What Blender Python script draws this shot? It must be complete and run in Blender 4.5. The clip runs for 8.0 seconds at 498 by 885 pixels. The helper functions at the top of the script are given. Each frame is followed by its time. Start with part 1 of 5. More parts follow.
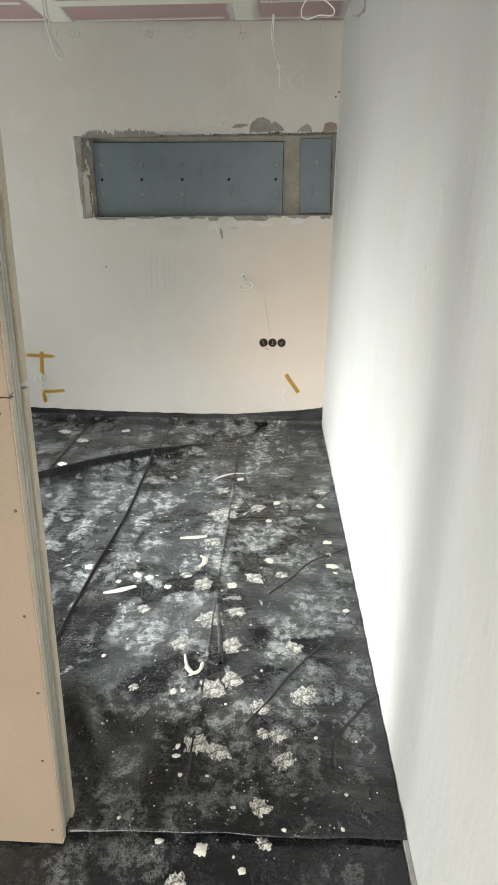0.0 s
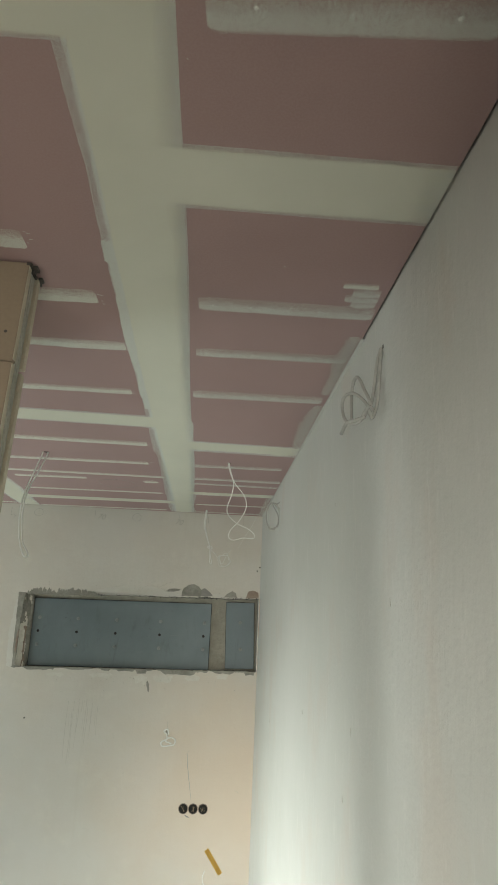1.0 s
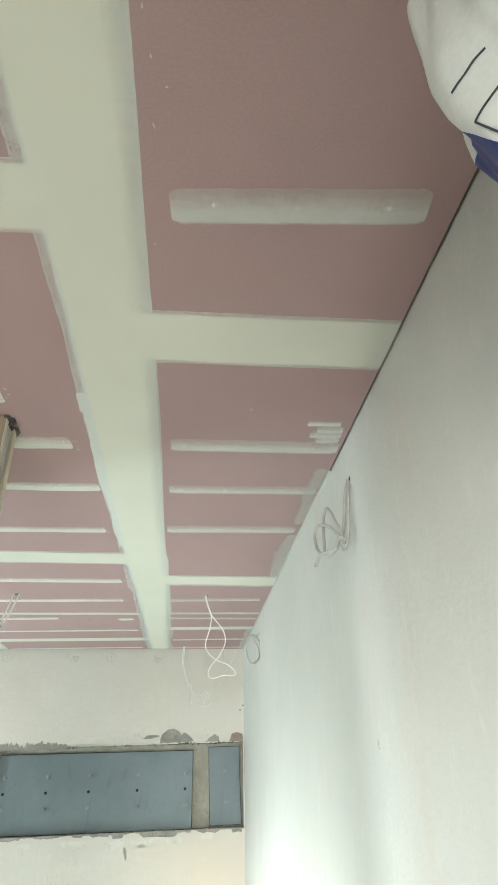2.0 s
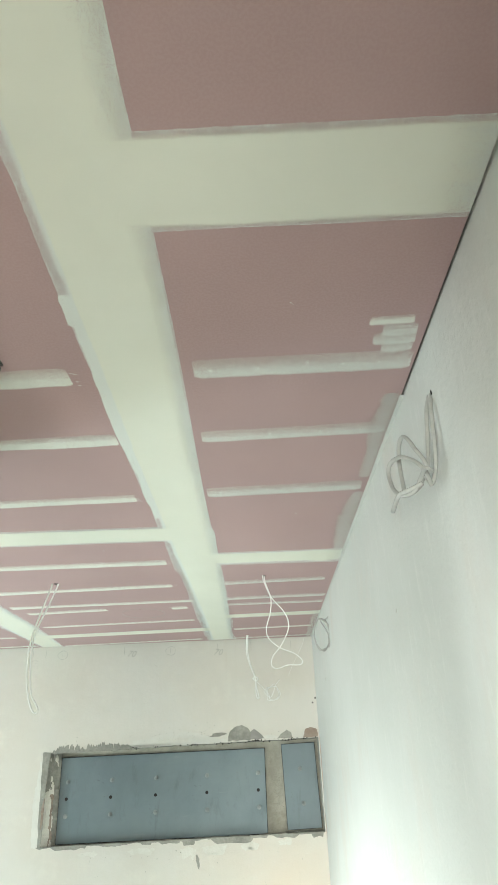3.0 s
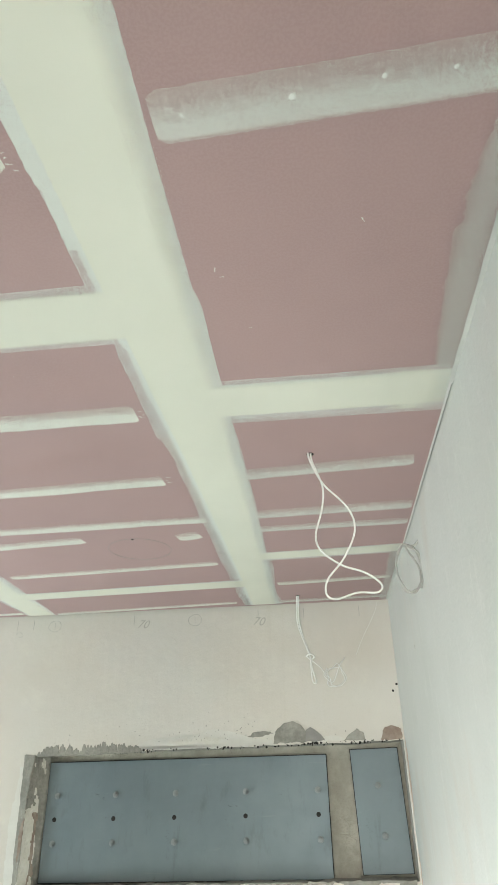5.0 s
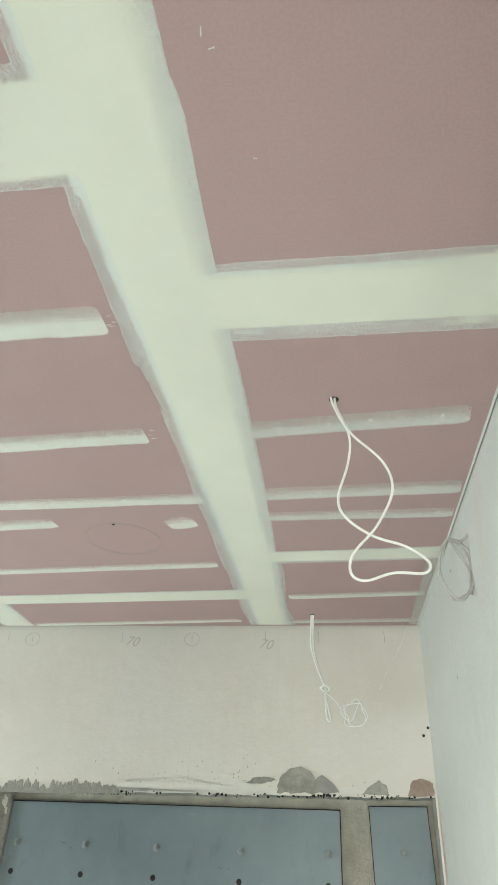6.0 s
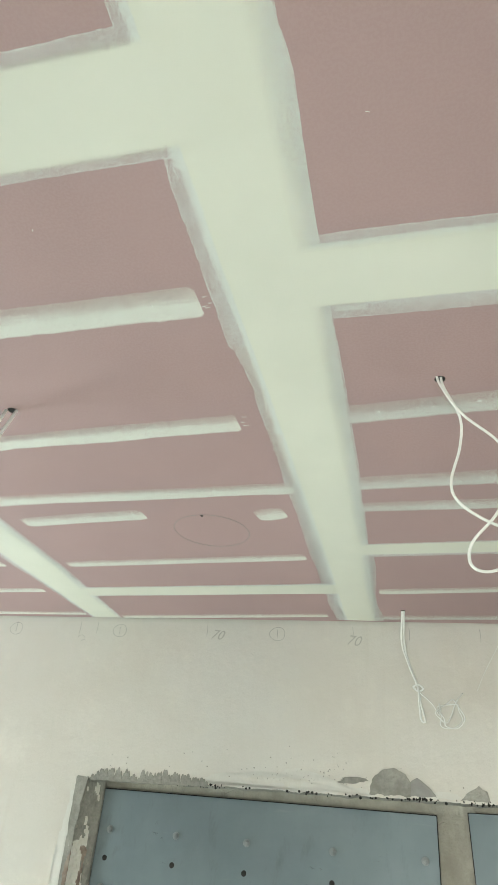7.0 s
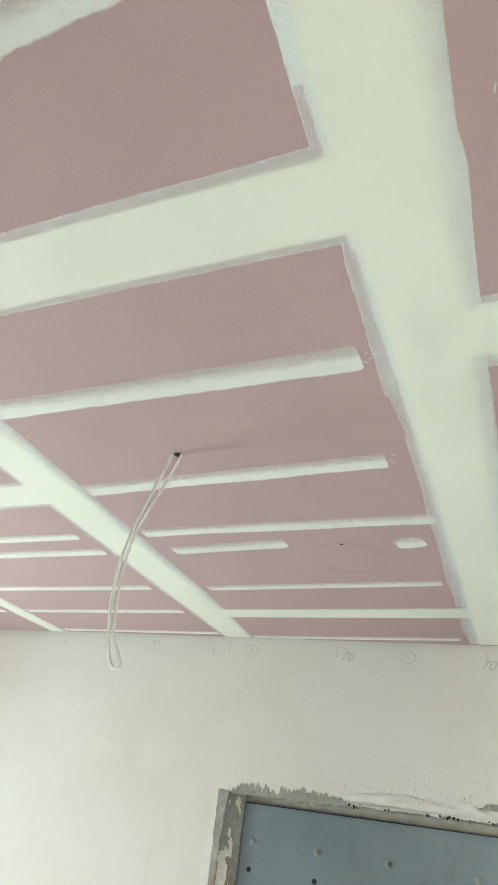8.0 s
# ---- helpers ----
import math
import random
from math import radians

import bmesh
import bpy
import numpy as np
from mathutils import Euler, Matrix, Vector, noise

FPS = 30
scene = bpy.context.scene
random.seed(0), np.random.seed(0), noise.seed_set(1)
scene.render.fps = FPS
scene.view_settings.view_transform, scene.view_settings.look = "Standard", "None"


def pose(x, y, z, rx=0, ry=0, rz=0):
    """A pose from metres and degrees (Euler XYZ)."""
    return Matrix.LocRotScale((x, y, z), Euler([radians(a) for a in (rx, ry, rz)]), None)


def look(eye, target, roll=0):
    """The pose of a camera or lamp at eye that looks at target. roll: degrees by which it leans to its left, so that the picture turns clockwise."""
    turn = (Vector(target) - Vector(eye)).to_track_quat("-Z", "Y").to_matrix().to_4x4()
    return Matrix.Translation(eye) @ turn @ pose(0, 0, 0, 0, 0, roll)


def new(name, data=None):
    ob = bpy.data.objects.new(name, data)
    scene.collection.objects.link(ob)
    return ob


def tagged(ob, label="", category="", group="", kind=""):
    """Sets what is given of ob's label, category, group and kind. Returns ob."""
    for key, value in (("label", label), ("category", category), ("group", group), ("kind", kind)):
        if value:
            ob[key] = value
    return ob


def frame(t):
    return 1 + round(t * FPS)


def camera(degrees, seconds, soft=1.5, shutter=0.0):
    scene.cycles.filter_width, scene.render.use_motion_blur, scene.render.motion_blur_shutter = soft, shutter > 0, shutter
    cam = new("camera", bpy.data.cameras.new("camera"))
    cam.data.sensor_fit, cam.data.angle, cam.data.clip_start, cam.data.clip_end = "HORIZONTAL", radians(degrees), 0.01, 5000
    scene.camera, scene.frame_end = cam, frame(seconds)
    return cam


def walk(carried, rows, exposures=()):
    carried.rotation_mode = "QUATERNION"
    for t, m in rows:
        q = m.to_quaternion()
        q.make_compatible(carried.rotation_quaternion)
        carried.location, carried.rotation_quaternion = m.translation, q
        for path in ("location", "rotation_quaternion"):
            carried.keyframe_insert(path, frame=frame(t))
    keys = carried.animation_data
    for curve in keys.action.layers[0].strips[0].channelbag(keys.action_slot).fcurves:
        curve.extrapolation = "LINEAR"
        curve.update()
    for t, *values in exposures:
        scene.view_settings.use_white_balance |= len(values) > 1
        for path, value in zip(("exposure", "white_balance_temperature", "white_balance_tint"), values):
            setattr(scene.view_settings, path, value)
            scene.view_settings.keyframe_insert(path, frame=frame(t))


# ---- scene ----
cam = camera(44.3, 8.0, soft=0.8)
PATH = [
    (0, (-0.022, 0.439, 1.657), (-0.096, 2.309, 0.951), 0.6),
    (0.2, (0.005, 0.443, 1.679), (-0.049, 2.333, 1.023), -0.6),
    (0.5, (0.004, 0.367, 1.801), (-0.027, 2.34, 1.474), -0.5),
    (0.7, (-0.012, 0.301, 1.854), (-0.018, 2.299, 1.973), -0.2),
    (0.8, (-0.034, 0.27, 1.907), (-0.03, 2.253, 2.178), 1.1),
    (1, (-0.047, 0.227, 2.0), (0.065, 2.143, 2.566), 2.7),
    (1.2, (-0.046, 0.18, 2.018), (0.099, 2.028, 2.77), 2.5),
    (1.5, (-0.047, 0.153, 2.026), (0.12, 1.935, 2.919), 0.5),
    (2.8, (-0.047, 0.47, 2.01), (0.084, 2.227, 2.958), -3),
    (3, (0.011, 0.613, 2.061), (0.001, 2.388, 2.983), -2.1),
    (3.3, (0.03, 0.805, 2.055), (0.006, 2.581, 2.972), -1.4),
    (3.5, (0.012, 0.945, 2.04), (0.002, 2.72, 2.961), 0.5),
    (4, (0.018, 1.256, 2.053), (0.153, 3.023, 2.981), 0.1),
    (4.2, (0.06, 1.4, 2.035), (0.183, 3.162, 2.971), -0.7),
    (4.5, (0.104, 1.622, 2.022), (0.018, 3.369, 2.992), -1.9),
    (4.7, (0.112, 1.757, 2.032), (-0.032, 3.503, 2.997), -2.7),
    (5, (0.048, 1.965, 2.033), (-0.154, 3.706, 2.997), -0.8),
    (5.2, (0.02, 2.069, 2.032), (-0.186, 3.811, 2.992), 2.7),
    (6.3, (0.037, 2.529, 2.042), (-0.27, 4.169, 3.143), 3.3),
    (6.5, (0.024, 2.552, 2.052), (-0.329, 4.193, 3.14), 4.2),
    (7, (-0.035, 2.49, 2.042), (-0.527, 4.117, 3.096), 6.1),
    (7.5, (-0.082, 2.379, 2.018), (-0.693, 3.961, 3.078), 8.1),
    (8, (-0.129, 2.322, 2.017), (-0.907, 3.831, 3.074), 9.8),
]
EXPOSURES = [(0.0, -0.55, 6700, 9), (0.5, -0.76, 7500, 9), (0.8, -0.86, 7300, 4), (1.0, -0.75, 6950, 1), (1.5, 0.18, 6500, -1), (2.8, 0.46, 6400, -3), (3.5, 0.40, 6400, -3), (4.2, 0.27, 6500, 1), (5.0, 0.25, 6550, 2), (6.4, 0.22, 6500, -1), (7.0, 0.24, 6600, -1), (8.0, 0.23, 6500, 1)]
walk(cam, [(t, look(eye, target, roll)) for t, eye, target, roll in PATH], EXPOSURES)

# ---- plan ----
RX = 0.39            # right wall
H = 2.85             # ceiling
LX, BY = -3.9, -2.2  # left and back walls
BACK_NICHE = 5.372   # back of the recess in the far wall


def far_y(x):
    """The far wall stands slightly askew."""
    return 5.25 - 0.02 * (x - RX)


# ---- light ----
world = bpy.data.worlds.new("daylight")
scene.world = world
world.use_nodes = True
wn = world.node_tree.nodes
sky = wn.new("ShaderNodeTexSky")
sky.sky_type = "NISHITA"
sky.sun_disc = False
sky.sun_elevation, sky.sun_rotation = radians(35), radians(-90)
world.node_tree.links.new(sky.outputs[0], wn["Background"].inputs[0])
wn["Background"].inputs[1].default_value = 0.1


def window_light(name, eye, way, wide, high, watts, spread=150, colour=(0.93, 0.97, 1.0)):
    data = bpy.data.lights.new(name, "AREA")
    data.shape, data.size, data.size_y = "RECTANGLE", wide, high
    data.energy, data.color, data.spread = watts, colour, radians(spread)
    ob = new(name, data)
    ob.matrix_world = look(eye, Vector(eye) + Vector(way))
    return ob


# the second entry is an opening added for the upward lamp
WINDOWS = [(2.5, 3.5, 0.2, 2.2), (3.55, 4.35, 0.2, 2.2), (0.6, 1.5, 0.2, 2.2)]
FILL_OPENING = (-2.0, -0.2, 0.3, 2.3)
window_light("window_daylight_room", (LX - 0.1, 3.0, 1.2), (1, 0, -0.72), 0.95, 1.9, 225, 88)
# extra unseen lamp, added and tilted up to brighten the ceiling
window_light("added_uplight_room", (LX - 0.1, 3.95, 1.2), (1, -0.10, 0.42), 0.75, 1.9, 64, 165, (0.83, 0.94, 1.0))
window_light("window_daylight_hall", (LX - 0.1, 1.05, 1.2), (1, 0, -0.66), 0.86, 1.9, 98, 106)
# unseen source added behind, to brighten the floor and lower far wall
window_light("added_fill_back", (-1.1, BY - 0.08, 1.3), (0.15, 1, -0.30), 1.7, 1.9, 85, 90, (1.0, 0.96, 0.91))


# ---- materials ----
class Nodes:
    """A small builder of node materials."""

    def __init__(self, name):
        self.m = bpy.data.materials.new(name)
        self.m.use_nodes = True
        self.t = self.m.node_tree
        self.b = self.t.nodes["Principled BSDF"]
        self.co = self.t.nodes.new("ShaderNodeTexCoord")

    def n(self, kind, **kw):
        node = self.t.nodes.new(kind)
        for k, v in kw.items():
            self.put(node.inputs[k.replace("_", " ")], v)
        return node

    def put(self, sock, v):
        if isinstance(v, bpy.types.NodeSocket):
            self.t.links.new(v, sock)
        else:
            sock.default_value = v

    def coord(self, scale=(1, 1, 1), which="Object"):
        mp = self.t.nodes.new("ShaderNodeMapping")
        self.t.links.new(self.co.outputs[which], mp.inputs[0])
        mp.inputs["Scale"].default_value = scale
        return mp.outputs[0]

    def noise(self, scale, detail=4, rough=0.6, stretch=(1, 1, 1), which="Object", distort=0.0):
        return self.n("ShaderNodeTexNoise", Vector=self.coord(stretch, which), Scale=scale, Detail=detail, Roughness=rough, Distortion=distort).outputs[0]

    def ramp(self, v, a, b, lo=0.0, hi=1.0):
        r = self.t.nodes.new("ShaderNodeMapRange")
        r.interpolation_type = "SMOOTHSTEP"
        for i, x in enumerate((v, a, b, lo, hi)):
            self.put(r.inputs[i], x)
        return r.outputs[0]

    def calc(self, op, a, b=0.0):
        r = self.t.nodes.new("ShaderNodeMath")
        r.operation = op
        self.put(r.inputs[0], a)
        self.put(r.inputs[1], b)
        return r.outputs[0]

    def mix(self, f, a, b):
        r = self.t.nodes.new("ShaderNodeMix")
        r.data_type = "RGBA"
        self.put(r.inputs[0], f)
        self.put(r.inputs[6], (*a, 1) if isinstance(a, tuple) else a)
        self.put(r.inputs[7], (*b, 1) if isinstance(b, tuple) else b)
        return r.outputs[2]

    def bump(self, h, strength, distance=0.01):
        r = self.n("ShaderNodeBump", Height=h, Strength=strength, Distance=distance)
        self.t.links.new(r.outputs[0], self.b.inputs["Normal"])

    def done(self, colour, rough, metal=0.0):
        self.put(self.b.inputs["Base Color"], (*colour, 1) if isinstance(colour, tuple) else colour)
        self.put(self.b.inputs["Roughness"], rough)
        self.put(self.b.inputs["Metallic"], metal)
        return self.m


def two_scale(name, a, b, big, fine, rough, bump=0.15, metal=0.0, stretch=(1, 1, 1), dist=0.004):
    k = Nodes(name)
    f = k.calc("ADD", k.calc("MULTIPLY", k.noise(big, 5, stretch=stretch), 0.65), k.calc("MULTIPLY", k.noise(fine, 3, stretch=stretch), 0.35))
    c = k.mix(k.ramp(f, 0.3, 0.7), a, b)
    k.bump(k.noise(fine, 4, stretch=stretch), bump, dist)
    return k.done(c, rough, metal)


def wall_far_material():
    k = Nodes("old_plaster")
    base = k.mix(k.ramp(k.noise(1.1, 5), 0.3, 0.7), (0.655, 0.615, 0.555), (0.69, 0.67, 0.63))
    patch = k.mix(k.ramp(k.noise(6, 6, 0.7), 0.52, 0.75, 0, 0.5), base, (0.74, 0.71, 0.64))
    streak = k.ramp(k.noise(14, 4, stretch=(1, 1, 0.06)), 0.62, 0.75, 0, 0.10)
    c = k.mix(streak, patch, (0.52, 0.46, 0.38))
    # warm light on the wall beside the wall boxes, painted in as a peach tint
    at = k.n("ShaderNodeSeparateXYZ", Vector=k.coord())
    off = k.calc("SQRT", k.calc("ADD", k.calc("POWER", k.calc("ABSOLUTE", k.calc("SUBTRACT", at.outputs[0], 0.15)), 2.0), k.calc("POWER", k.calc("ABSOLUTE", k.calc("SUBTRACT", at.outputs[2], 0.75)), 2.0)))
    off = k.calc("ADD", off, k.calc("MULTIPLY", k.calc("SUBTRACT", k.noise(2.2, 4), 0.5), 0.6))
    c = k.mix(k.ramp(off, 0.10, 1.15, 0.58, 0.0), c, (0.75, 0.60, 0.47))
    c = k.mix(k.ramp(k.noise(210, 3, 0.8), 0.52, 0.66, 0, 0.22), c, (0.56, 0.53, 0.48))
    c = k.mix(k.ramp(k.noise(34, 5, 0.8), 0.60, 0.72, 0, 0.30), c, (0.77, 0.755, 0.71))
    h = k.calc("ADD", k.calc("ADD", k.noise(22, 5), k.calc("MULTIPLY", k.noise(130, 3, 0.7), 0.35)), k.calc("MULTIPLY", k.noise(26, 3, stretch=(1, 1, 0.05)), 0.5))
    k.bump(h, 0.20, 0.01)
    return k.done(c, 0.85)


def wall_right_material():
    k = Nodes("white_skim_coat")
    c = k.mix(k.ramp(k.noise(1.3, 4), 0.3, 0.7), (0.55, 0.56, 0.53), (0.595, 0.60, 0.575))
    c = k.mix(k.ramp(k.noise(3, 4, stretch=(1, 1, 0.5)), 0.52, 0.70, 0, 0.60), c, (0.575, 0.535, 0.49))
    c = k.mix(k.ramp(k.noise(30, 5, 0.75, stretch=(1, 1, 0.22)), 0.54, 0.68, 0, 0.45), c, (0.65, 0.65, 0.62))
    c = k.mix(k.ramp(k.noise(55, 4, 0.8, stretch=(1, 1, 0.12)), 0.64, 0.74, 0, 0.35), c, (0.50, 0.48, 0.45))
    h = k.calc("ADD", k.noise(9, 4, stretch=(1, 1, 0.3)), k.calc("ADD", k.calc("MULTIPLY", k.noise(70, 3), 0.25), k.calc("MULTIPLY", k.noise(42, 4, 0.7, stretch=(1, 1, 0.16)), 0.45)))
    k.bump(h, 0.34, 0.012)
    return k.done(c, 0.62)


def board_material():
    k = Nodes("pink_plasterboard")
    c = k.mix(k.ramp(k.noise(1.5, 4), 0.3, 0.7), (0.42, 0.285, 0.279), (0.455, 0.313, 0.305))
    c = k.mix(k.ramp(k.noise(220, 2), 0.4, 0.6, 0, 0.40), c, (0.48, 0.345, 0.332))
    k.bump(k.noise(160, 3), 0.06, 0.002)
    return k.done(c, 0.8)


def coat_material(name, colour, body, thin, lo, hi, grain=0.0, rim=0.0, ends=0.0, pull=0.25, brushy=0.3):
    """A coat of joint compound that lets the board show where it is thin. UV y runs across the band: cover rises from thin at
    both sides to body within lo and hi of the width; the layer Ends holds the distances to the band's two ends."""
    k = Nodes(name)
    uv = k.n("ShaderNodeSeparateXYZ", Vector=k.coord((1, 1, 1), "UV"))
    drag = k.n("ShaderNodeTexNoise", Vector=k.coord((2.2, 5.0, 1), "UV"), Scale=1.0, Detail=4.0, Roughness=0.6).outputs[0]
    brush = k.n("ShaderNodeTexNoise", Vector=k.coord((230.0, 2.0, 1), "UV"), Scale=1.0, Detail=4.0, Roughness=0.65).outputs[0]
    wave = k.calc("ADD", k.calc("MULTIPLY", k.calc("SUBTRACT", drag, 0.5), pull), k.calc("MULTIPLY", k.calc("SUBTRACT", brush, 0.5), brushy))
    v = uv.outputs[1]
    near = k.ramp(k.calc("ADD", v, k.calc("MULTIPLY", wave, lo)), 0.0, max(lo, 0.001))
    far = k.ramp(k.calc("ADD", k.calc("SUBTRACT", 1.0, v), k.calc("MULTIPLY", wave, hi)), 0.0, max(hi, 0.001))
    full = k.calc("MULTIPLY", near, far)
    if ends:
        tip = k.t.nodes.new("ShaderNodeUVMap")
        tip.uv_map = "Ends"
        e = k.n("ShaderNodeSeparateXYZ", Vector=tip.outputs[0])
        for d in e.outputs[:2]:
            full = k.calc("MULTIPLY", full, k.ramp(k.calc("ADD", d, k.calc("MULTIPLY", wave, ends)), 0.0, ends))
    cover = k.calc("ADD", thin, k.calc("MULTIPLY", full, body - thin))
    if grain:
        grit = k.ramp(k.noise(300, 3, 0.75), 0.38, 0.62, 1.0 - grain, 1.0)
        cloud = k.ramp(k.noise(26, 4, 0.65), 0.35, 0.65, 1.0 - grain * 0.6, 1.0)
        loss = k.calc("MULTIPLY", grit, cloud)
        cover = k.calc("MULTIPLY", cover, k.calc("ADD", loss, k.calc("MULTIPLY", full, k.calc("MULTIPLY", k.calc("SUBTRACT", 1.0, loss), 0.75))))
    if rim:
        side = k.calc("MINIMUM", v, k.calc("SUBTRACT", 1.0, v))
        cover = k.calc("ADD", cover, k.calc("MULTIPLY", k.ramp(side, 0.0, 0.022, rim, 0.0), k.ramp(k.noise(140, 3), 0.4, 0.6)))
    snap = k.t.nodes.new("ShaderNodeVectorMath")
    snap.operation = "FLOOR"
    k.put(snap.inputs[0], k.coord((1400, 1400, 0)))
    speck = k.t.nodes.new("ShaderNodeTexWhiteNoise")
    k.put(speck.inputs["Vector"], snap.outputs[0])
    cover = k.calc("GREATER_THAN", cover, speck.outputs["Value"])
    tone = k.mix(k.ramp(k.noise(2.4, 4), 0.3, 0.7), colour, tuple(x * 0.95 for x in colour))
    k.put(k.b.inputs["Alpha"], cover)
    k.bump(k.calc("ADD", k.noise(34, 4), k.calc("MULTIPLY", k.noise(170, 2), 0.6)), 0.07, 0.003)
    return k.done(tone, 0.78)


def sheet_material():
    k = Nodes("black_polythene_with_dust")
    place = k.n("ShaderNodeSeparateXYZ", Vector=k.coord())
    warp = k.t.nodes.new("ShaderNodeVectorMath")
    warp.operation = "ADD"
    k.put(warp.inputs[0], k.coord((1, 0.8, 1)))
    nz = k.n("ShaderNodeTexNoise", Vector=k.coord(), Scale=11.0, Detail=4.0)
    sc = k.t.nodes.new("ShaderNodeVectorMath")
    sc.operation = "SCALE"
    k.put(sc.inputs[0], nz.outputs["Color"])
    sc.inputs["Scale"].default_value = 0.12
    k.put(warp.inputs[1], sc.outputs[0])

    def cells(vec, scale, reach, soft, share):
        v = k.n("ShaderNodeTexVoronoi", Vector=vec, Scale=scale, Randomness=1.0)
        pick = k.ramp(k.n("ShaderNodeSeparateXYZ", Vector=v.outputs["Color"]).outputs[0], share, share + 0.10)
        return k.calc("MULTIPLY", k.ramp(v.outputs["Distance"], reach, reach - soft), pick)

    def stretched(by):
        mp = k.t.nodes.new("ShaderNodeMapping")
        k.put(mp.inputs[0], warp.outputs[0])
        mp.inputs["Scale"].default_value = by
        return mp.outputs[0]

    def tread(vec, scale, randomness):
        v = k.n("ShaderNodeTexVoronoi", Vector=vec, Scale=scale, Randomness=randomness)
        v.feature = "DISTANCE_TO_EDGE"
        return k.ramp(v.outputs["Distance"], 0.16, 0.03)
    # where people walk the dust is thickest, beside the wall and by the partition it is thin
    lane = k.calc("ABSOLUTE", k.calc("ADD", place.outputs[0], 0.45))
    walked = k.ramp(k.calc("ADD", lane, k.calc("MULTIPLY", k.calc("SUBTRACT", k.noise(2.4, 4), 0.5), 0.7)), 0.30, 0.90, 1.0, 0.42)
    walked = k.calc("MULTIPLY", walked, k.ramp(k.calc("ADD", place.outputs[1], k.noise(3.0, 4)), 2.05, 3.2, 0.24, 1.0))
    grain = k.ramp(k.noise(120, 4, 0.8), 0.36, 0.62, 0.15, 1.0)
    broken = k.ramp(k.noise(24, 6, 0.8), 0.46, 0.57)
    soles = k.calc("MAXIMUM", cells(stretched((7.5, 3.6, 1)), 1.0, 0.55, 0.30, 0.20), cells(stretched((4.0, 7.5, 1)), 1.13, 0.52, 0.30, 0.25))
    net = k.calc("MAXIMUM", tread(k.coord((1, 1.5, 1)), 150.0, 0.6), k.calc("MULTIPLY", tread(k.coord((1, 0.6, 1)), 125.0, 0.8), 0.8))
    prints = k.calc("MULTIPLY", k.calc("MULTIPLY", soles, net), k.calc("MULTIPLY", k.calc("ADD", 0.10, k.calc("MULTIPLY", broken, 0.90)), 0.85))
    cloud = k.calc("MULTIPLY", k.calc("MULTIPLY", k.ramp(k.noise(3.6, 6, 0.7, distort=1.0), 0.50, 0.70), k.ramp(k.noise(60, 6, 0.85), 0.42, 0.62, 0.1, 1.0)), 0.30)
    d = k.calc("MAXIMUM", prints, cloud)
    lumps = k.calc("MULTIPLY", k.calc("MULTIPLY", cells(warp.outputs[0], 10.0, 0.30, 0.12, 0.66), k.ramp(k.noise(140, 4, 0.8), 0.42, 0.56)), 0.62)
    small = k.calc("MULTIPLY", k.calc("MULTIPLY", cells(warp.outputs[0], 23.0, 0.26, 0.10, 0.78), k.ramp(k.noise(150, 4, 0.8), 0.40, 0.54)), 0.7)
    d = k.calc("MAXIMUM", d, k.calc("MAXIMUM", lumps, small))
    flecks = k.calc("MULTIPLY", k.ramp(k.noise(330, 3, 0.8), 0.57, 0.63), k.calc("MULTIPLY", k.ramp(k.noise(7.0, 6, 0.75, distort=0.6), 0.42, 0.62), 0.75))
    d = k.calc("MAXIMUM", d, flecks)
    d = k.calc("MULTIPLY", d, walked)
    haze = k.calc("MULTIPLY", k.calc("MULTIPLY", k.ramp(k.noise(1.6, 6, 0.65, distort=0.8), 0.40, 0.72), k.calc("MULTIPLY", walked, k.ramp(k.noise(130, 5, 0.85), 0.38, 0.62, 0.25, 1.0))), 0.13)
    d = k.calc("MINIMUM", k.calc("ADD", d, haze), 1.0)
    d = k.calc("MULTIPLY", k.calc("MULTIPLY", d, 1.2), k.ramp(place.outputs[2], 0.034, 0.05, 1.0, 0.03))
    c = k.mix(d, (0.008, 0.0092, 0.0105), (0.64, 0.68, 0.68))
    r = k.ramp(k.calc("ADD", d, k.calc("MULTIPLY", haze, 3.0)), 0.0, 0.35, 0.22, 0.9)
    k.put(k.b.inputs["Specular IOR Level"], 0.50)
    wr = k.calc("ADD", k.noise(4, 4, 0.55, stretch=(0.4, 2.4, 1)), k.calc("MULTIPLY", k.noise(18, 3, stretch=(0.35, 2.2, 1)), 0.22))
    fold = k.n("ShaderNodeTexVoronoi", Vector=stretched((0.8, 1.5, 1)), Scale=17.0, Randomness=1.0)
    fold.feature = "DISTANCE_TO_EDGE"
    ridge = k.calc("MULTIPLY", k.ramp(fold.outputs["Distance"], 0.0, 0.10, 1.0, 0.0), k.ramp(k.noise(5, 3), 0.40, 0.62))
    wr = k.calc("ADD", wr, k.calc("MULTIPLY", ridge, 0.13))
    k.bump(k.calc("ADD", wr, k.calc("MULTIPLY", k.calc("MULTIPLY", d, grain), 0.05)), 0.7, 0.02)
    return k.done(c, r)


